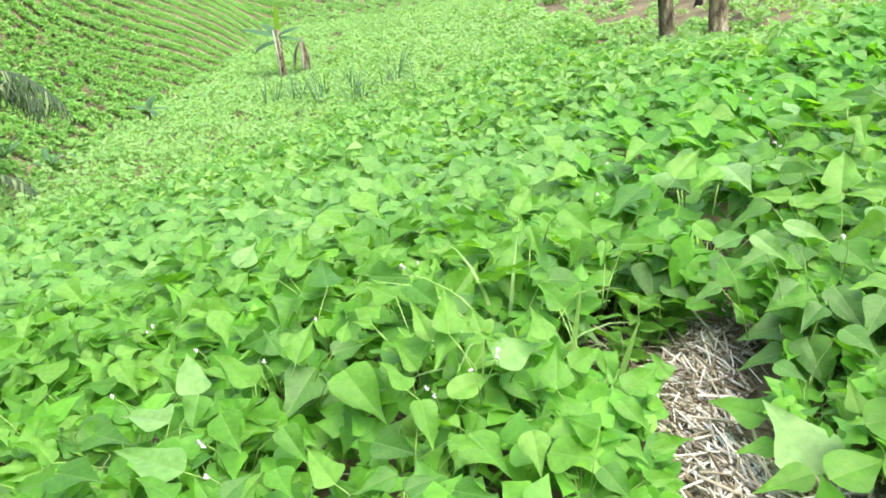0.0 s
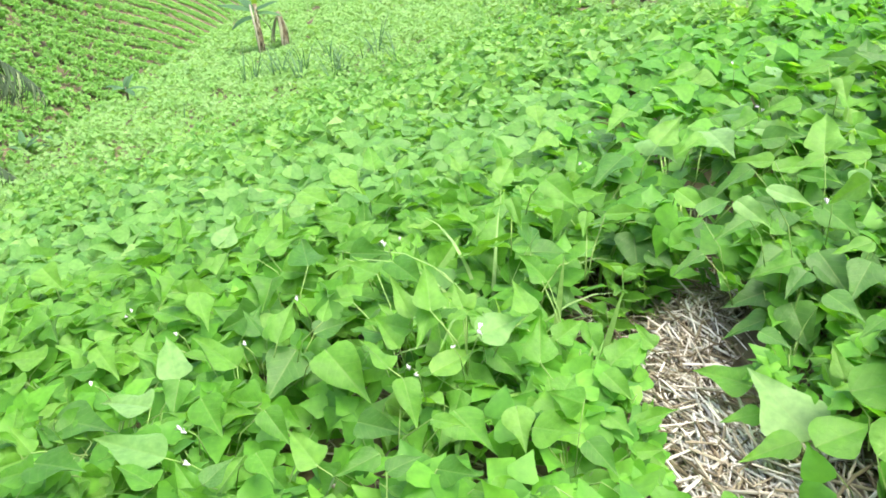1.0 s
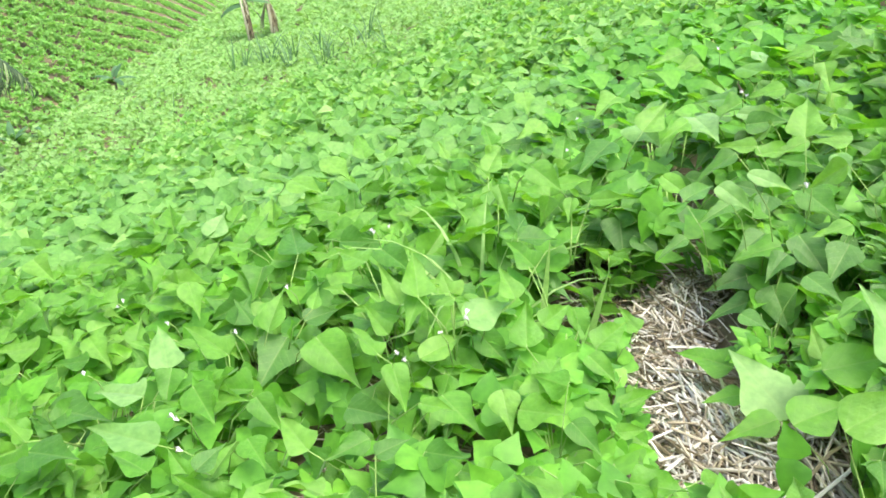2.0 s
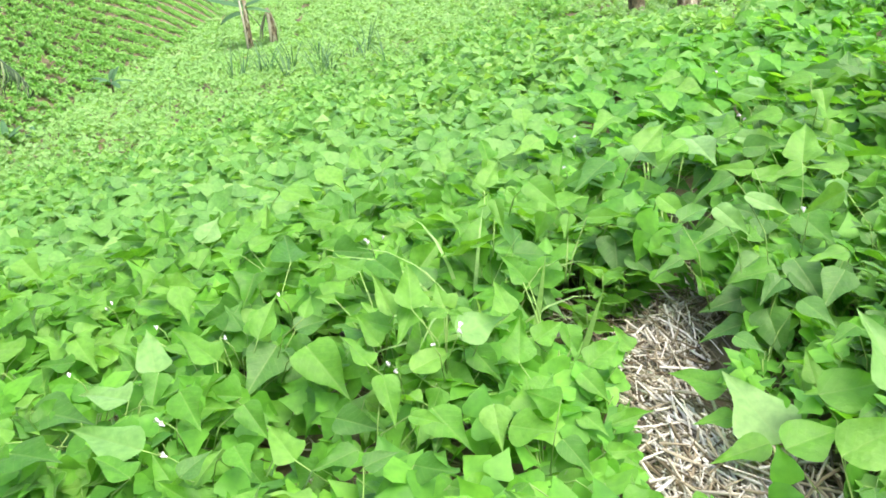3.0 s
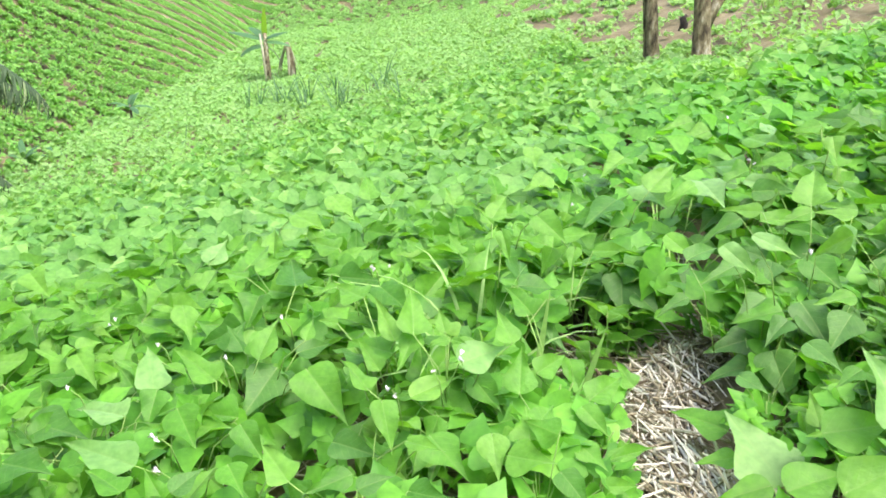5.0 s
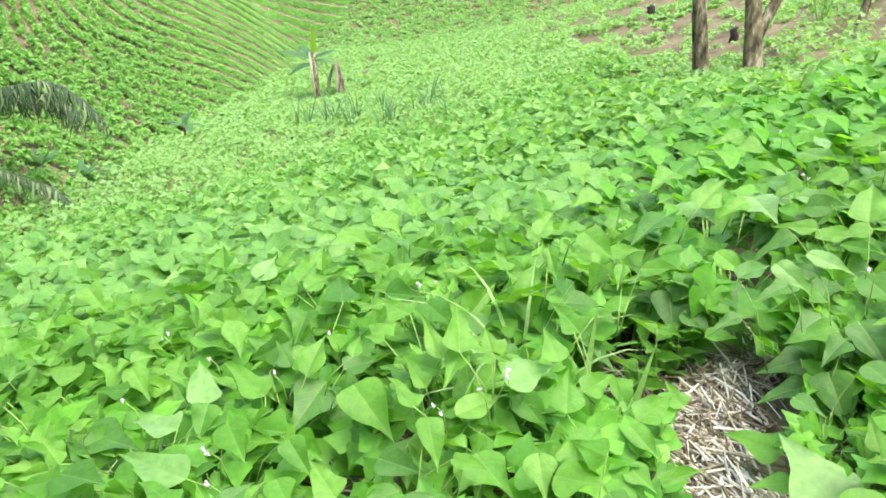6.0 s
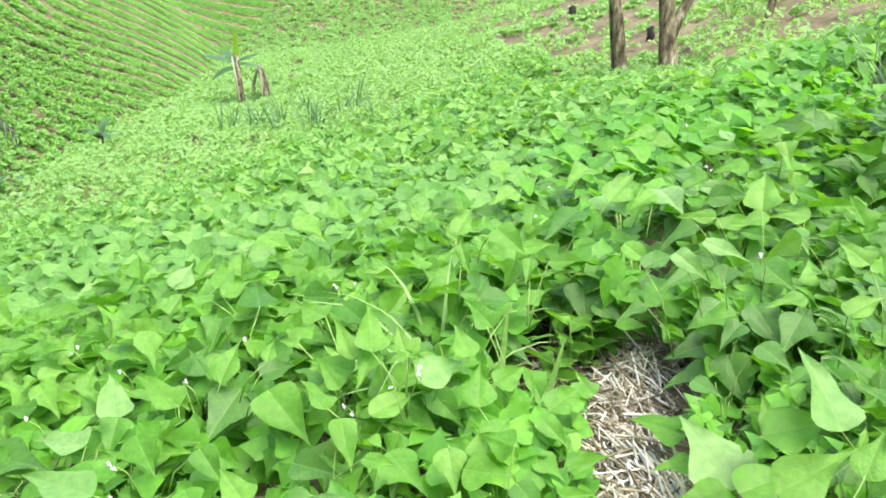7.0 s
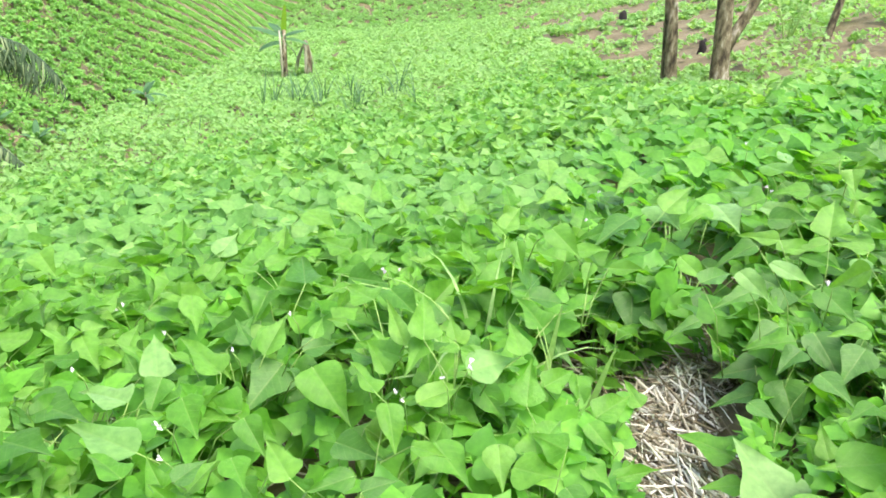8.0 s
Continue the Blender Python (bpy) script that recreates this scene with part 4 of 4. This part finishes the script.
# ---- trunks behind the crop ----
def trunk(name, x, y, radius, height, lean, seed, label, fork=(), category="dead tree"):
    q = random.Random(seed)
    tree = new(name)
    tree.matrix_basis = pose(x, y, float(ground_z(x, y)))
    n, sides = 26, 16
    verts, faces = [], []
    ridge = [q.uniform(0.8, 1.14) for _ in range(sides)]
    for i in range(n + 1):
        t = i / n
        cx = lean[0] * t * height + 0.02 * math.sin(5 * t + seed)
        cy = lean[1] * t * height + 0.015 * math.cos(4 * t + seed)
        rad = radius * (1 + 0.35 * math.exp(-t * 14)) * (1 - 0.3 * t)
        for k in range(sides):
            a = 2 * math.pi * k / sides
            rr = rad * ridge[(k + i // 9) % sides] * (1 + 0.05 * noise.noise((3 * math.cos(a), 3 * math.sin(a), 6 * t + seed)))
            verts.append((cx + rr * math.cos(a), cy + rr * math.sin(a), -0.15 + t * height))
    for i in range(n):
        for k in range(sides):
            j = (k + 1) % sides
            faces.append((i * sides + k, i * sides + j, (i + 1) * sides + j, (i + 1) * sides + k))
    faces.append(tuple(range(n * sides, (n + 1) * sides)))
    put("trunk", mesh_of("trunk", verts, faces, M_BARK), tree)
    for fx, fy, h0, ln, rr in fork:
        p0 = Vector((lean[0] * h0, lean[1] * h0, h0 - 0.15))
        pts = [p0 + Vector((fx * u * ln + q.gauss(0, 0.008), fy * u * ln + q.gauss(0, 0.008), u * ln)) for u in (0, 0.15, 0.3, 0.5, 0.75, 1)]
        put("limb", mesh_of("limb", *tube(pts, [rr, rr * 0.95, rr * 0.85, rr * 0.75, rr * 0.6, rr * 0.4], 9), M_BARK), tree)
    tagged(tree, label, category)
    return tree


trunk("dead_tree", 2.31, 8.0, 0.077, 2.4, (-0.13, 0.1), 1, "charred grey-brown dead tree trunk standing behind the beans", [(-0.25, 0.1, 1.9, 0.8, 0.03)])
trunk("dead_tree", 2.63, 7.5, 0.082, 2.4, (-0.07, 0.1), 2, "forked mossy dead tree trunk standing behind the beans", [(0.42, 0.1, 0.36, 1.5, 0.058), (-0.25, 0.2, 1.7, 0.8, 0.03)])
trunk("thin_dead_tree", 3.86, 8.2, 0.04, 1.9, (0.22, 0.15), 3, "thin leaning grey dead stem on bare soil", [(-0.4, 0.0, 1.2, 0.5, 0.015)])
for x, y, h, rr, sd in [(3.15, 9.8, 0.17, 0.05, 7), (6.3, 40.0, 0.9, 0.35, 8), (3.9, 18.2, 0.3, 0.1, 9)]:
    st = new("charred_stump")
    st.matrix_basis = pose(x, y, float(ground_z(x, y)))
    q = random.Random(sd)
    pts = [(0, 0, -0.05), (0.01, 0, h * 0.4), (0.03 * q.uniform(-1, 1), 0, h * 0.8), (0.03, 0.02, h)]
    put("body", mesh_of("body", *tube(pts, [rr * 1.2, rr, rr * 0.9, rr * 0.45], 9), M_CHAR), st)
    tagged(st, "small black charred tree stump in the field", "stump", "charred stumps")

# a bare twiggy shrub behind the beans
shrub = new("twiggy_shrub")
shrub.matrix_basis = pose(3.62, 8.5, float(ground_z(3.62, 8.5)))
q = random.Random(12)
for k in range(9):
    a, ln = q.uniform(0, 6.28), q.uniform(0.4, 0.75)
    s1 = q.uniform(0.15, 0.5)
    pts = [(0, 0, 0), (0.4 * s1 * ln * math.cos(a), 0.4 * s1 * ln * math.sin(a), 0.5 * ln), (s1 * ln * math.cos(a), s1 * ln * math.sin(a), ln)]
    put("twig", mesh_of("twig", *tube(pts, [0.009, 0.006, 0.003], 5), M_STEM), shrub)
    for j in range(5):
        u = 0.4 + 0.15 * j
        b = a + 2.1 * j
        put("leaf", LEAFLETS[(k + j) % 7], shrub, frame_from((s1 * ln * u * math.cos(a), s1 * ln * u * math.sin(a), ln * u), (math.cos(b), math.sin(b), 0.3), (0, -0.3, 1), q.uniform(0.06, 0.1), 0.6))
tagged(shrub, "thin twiggy green shrub beside bare soil", "shrub")


# ---- banana plant with its stake and a dead stem beside it ----
def strap_leaf(length, width, arch, lean, split=0.0, seg=12):
    verts, faces = [], []
    ang, x, z = lean, 0.0, 0.0
    for i in range(seg + 1):
        t = i / seg
        w = width * math.sin(math.pi * min(0.97, 0.06 + 0.9 * t)) ** 0.6
        fold = 0.3 - split * t
        verts += [(x, -w / 2, z - fold * w), (x, -w / 4, z - 0.3 * fold * w), (x, 0, z), (x, w / 4, z - 0.3 * fold * w), (x, w / 2, z - fold * w)]
        ang += arch / seg
        x += math.sin(ang) * length / seg
        z += math.cos(ang) * length / seg
    for i in range(seg):
        for k in range(4):
            faces.append((i * 5 + k, i * 5 + k + 1, i * 5 + k + 6, i * 5 + k + 5))
    return verts, faces


# Dark and pale leaflets mixed: inner shade and top light are in the colours.
M_PALM = leaf_material("palm_leaflet", [(0.0, (0.016, 0.05, 0.014)), (0.72, (0.042, 0.1, 0.03)), (0.8, (0.17, 0.25, 0.11)), (1.0, (0.24, 0.32, 0.16))], veins=False, translucent=0.2, rough=0.7)
M_BANANA = leaf_material("banana_leaf", [(0.0, (0.06, 0.17, 0.08)), (1.0, (0.11, 0.27, 0.11))], veins=False, rough=0.75)
M_SPEAR = leaf_material("new_banana_leaf", [(0.0, (0.24, 0.46, 0.04)), (1.0, (0.32, 0.52, 0.06))], veins=False)
banana = new("banana_plant")
bz = float(ground_z(-3.17, 15.0))
banana.matrix_basis = pose(-3.12, 15.0, bz) @ Matrix.Diagonal((0.88, 0.88, 0.86, 1))
put("stem", mesh_of("stem", *tube([(0, 0, -0.05), (-0.02, 0.05, 0.35), (-0.06, 0.12, 0.7), (-0.1, 0.2, 1.1)], [0.075, 0.06, 0.052, 0.045], 12), M_BARK), banana)
put("new_leaf", mesh_of("new_leaf", *strap_leaf(0.75, 0.13, 0.1, -0.06), M_SPEAR), banana, pose(-0.1, 0.2, 0.9, 0, 0, 75), "rolled yellow-green new leaf")
for ln, wd, arch, lean, turn, z0 in [(0.8, 0.34, 0.5, 1.15, 185, 0.98), (0.5, 0.26, 0.5, 1.0, 10, 1.0), (0.6, 0.24, 0.9, 1.2, 350, 0.92), (0.65, 0.3, 1.3, 1.3, 205, 0.85), (0.5, 0.3, 1.0, 0.6, 150, 1.0)]:
    put("leaf", mesh_of("leaf", *strap_leaf(ln, wd, arch, lean, 0.15), M_BANANA), banana, pose(-0.09, 0.18, z0, 0, 0, turn))
for k in range(4):
    put("dry_leaf", mesh_of("dry_leaf", *strap_leaf(0.7, 0.07, 1.0, 2.0 + 0.2 * k), M_DRYSTEM), banana, pose(-0.08, 0.15, 0.85, 0, 0, 30 + 80 * k), "withered brown hanging leaf")
tagged(banana, "small battered banana plant with blue-green leaves", "banana plant")
stake = put("stake", mesh_of("stake", *tube([(-3.1, 14.75, bz - 0.1), (-3.16, 14.82, bz + 0.45), (-3.25, 14.95, bz + 0.95)], [0.022, 0.02, 0.018], 8), M_DRYSTEM))
tagged(stake, "pale wooden stake leaning on the banana plant", "stake")
dead = new("dead_banana_stem")
dead.matrix_basis = pose(-2.72, 15.3, float(ground_z(-2.72, 15.3)))
put("stem", mesh_of("stem", *tube([(0, 0, -0.05), (0.0, 0, 0.3), (-0.06, 0.0, 0.6), (-0.1, 0.0, 0.72)], [0.085, 0.075, 0.06, 0.04], 11), M_BARK), dead)
for k in range(5):
    put("dry_leaf", mesh_of("dry_leaf", *strap_leaf(0.65, 0.06, 0.6, 2.5), M_DRYSTEM), dead, pose(-0.08, 0, 0.72, 0, 0, 72 * k), "withered brown hanging leaf")
tagged(dead, "dead brown banana stem with withered leaves", "banana stem")

# young broad-leaved sapling at the foot of the slope
sap = new("sapling")
sap.matrix_basis = pose(-4.1, 10.5, float(ground_z(-4.1, 10.5))) @ Matrix.Diagonal((0.75, 0.75, 0.75, 1))
put("stem", mesh_of("stem", *tube([(0, 0, -0.05), (0.01, 0, 0.3), (0, 0, 0.45)], [0.025, 0.02, 0.012], 7), M_BARK), sap)
for ln, turn, lean in [(0.45, 170, 0.9), (0.4, 20, 1.0), (0.42, 100, 0.5), (0.38, 250, 0.8), (0.4, 310, 1.1), (0.35, 60, 0.1)]:
    put("leaf", mesh_of("leaf", *strap_leaf(ln, 0.12, 1.1, lean, 0.1), M_BANANA), sap, pose(0, 0, 0.4, 0, 0, turn))
tagged(sap, "young dark green sapling at the edge of the crop", "sapling")

for x, y, sd in [(-4.1, 7.6, 1), (-4.3, 7.2, 2), (-4.0, 8.0, 3)]:
    low_plant = new("young_banana_plant")
    low_plant.matrix_basis = pose(x, y, float(ground_z(x, y))) @ Matrix.Diagonal((0.7, 0.7, 0.7, 1))
    q = random.Random(sd)
    put("stem", mesh_of("stem", *tube([(0, 0, -0.05), (0.0, 0.01, 0.12), (0.01, 0, 0.2)], [0.03, 0.025, 0.015], 8), M_DRYSTEM), low_plant)
    for k in range(6):
        put("leaf", mesh_of("leaf", *strap_leaf(q.uniform(0.25, 0.4), q.uniform(0.08, 0.12), q.uniform(0.5, 1.1), q.uniform(0.3, 1.0), 0.1), M_BANANA), low_plant, pose(0, 0, 0.14, 0, 0, 60 * k + q.uniform(-20, 20)))
    tagged(low_plant, "small blue-green banana seedling on the valley floor", "banana plant", "banana seedlings")

# ---- palm with a drooping frond ----
palm = new("palm_tree")
palm_x, palm_y = -4.95, 6.2
palm.matrix_basis = pose(palm_x, palm_y, float(ground_z(palm_x, palm_y)))
put("trunk", mesh_of("trunk", *tube([(0, 0, -0.2), (0, 0, 0.1), (0, 0, 0.35)], [0.16, 0.15, 0.12], 12), M_BARK), palm)


def frond(points, hang, label, seed):
    q = random.Random(seed)
    pts = [Vector(p) for p in points]
    rib = put("frond", mesh_of("frond", *tube(pts, [0.022 - 0.018 * i / (len(pts) - 1) for i in range(len(pts))], 7), M_PALM), palm, None, label)
    for i in range(len(pts) - 1):
        for u in np.linspace(0, 1, max(4, int((pts[i + 1] - pts[i]).length / 0.021)), endpoint=False):
            p = pts[i].lerp(pts[i + 1], float(u))
            d = (pts[i + 1] - pts[i]).normalized()
            for side in (-1, 1):
                out = d.cross(Vector((0, 0, 1))).normalized() * side
                ln = hang * (1 - 0.5 * ((i + u) / len(pts)) ** 2) * q.uniform(0.85, 1.1)
                a = p + out * 0.1 * ln + d * 0.12 * ln + Vector((0, 0, 0.06 * ln))
                b = p + out * 0.3 * ln + d * 0.25 * ln - Vector((0, 0, 0.35 * ln))
                c = p + out * 0.36 * ln + d * 0.3 * ln - Vector((0, 0, ln))
                b += Vector((q.gauss(0, 0.07), q.gauss(0, 0.07), q.gauss(0, 0.05))) * ln
                c += Vector((q.gauss(0, 0.2), q.gauss(0, 0.2), q.uniform(0, 0.3))) * ln
                w = d * q.uniform(0.006, 0.01)
                bit = ([tuple(p - w), tuple(p + w), tuple(a + w * 1.3), tuple(a - w * 1.3), tuple(b + w * 1.1), tuple(b - w * 1.1), tuple(c)], [(0, 1, 2, 3), (3, 2, 4, 5), (5, 4, 6)])
                put("leaflet", mesh_of("leaflet", *bit, M_PALM), rib)


FROND = "arching dark green palm frond with hanging leaflets"
frond([(0, 0, 0.3), (0.4, 0.05, 0.28), (0.83, 0.1, 0.24), (1.14, 0.1, 0.31), (1.32, 0.1, 0.345), (1.5, 0.1, 0.3), (1.65, 0.1, 0.19), (1.76, 0.1, 0.085), (1.83, 0.1, -0.02)], 0.24, FROND, 1)
frond([(0, 0, 0.25), (0.5, 0.15, 0.26), (1.0, 0.28, 0.22), (1.2, 0.3, 0.22), (1.36, 0.3, 0.16), (1.5, 0.3, 0.05)], 0.26, FROND, 4)
frond([(0, 0, 0.25), (0.45, 0.3, 0.16), (0.85, 0.45, 0.16), (1.1, 0.5, 0.14), (1.25, 0.5, 0.06), (1.38, 0.5, -0.06)], 0.26, FROND, 5)
frond([(0, 0, 0.2), (0.5, 0.0, -0.2), (0.9, 0.0, -0.42), (1.15, 0.0, -0.5), (1.35, 0.0, -0.57), (1.5, 0.0, -0.7)], 0.2, FROND, 6)
frond([(0, 0, 0.3), (0.2, -0.3, 0.55), (0.45, -0.6, 0.65), (0.6, -0.9, 0.6), (0.7, -1.1, 0.45)], 0.34, FROND, 2)
frond([(0, 0, 0.3), (-0.3, 0.2, 0.7), (-0.7, 0.4, 0.9), (-1.1, 0.6, 0.8)], 0.34, FROND, 3)
tagged(palm, "short palm with arching drooping fronds", "palm tree")
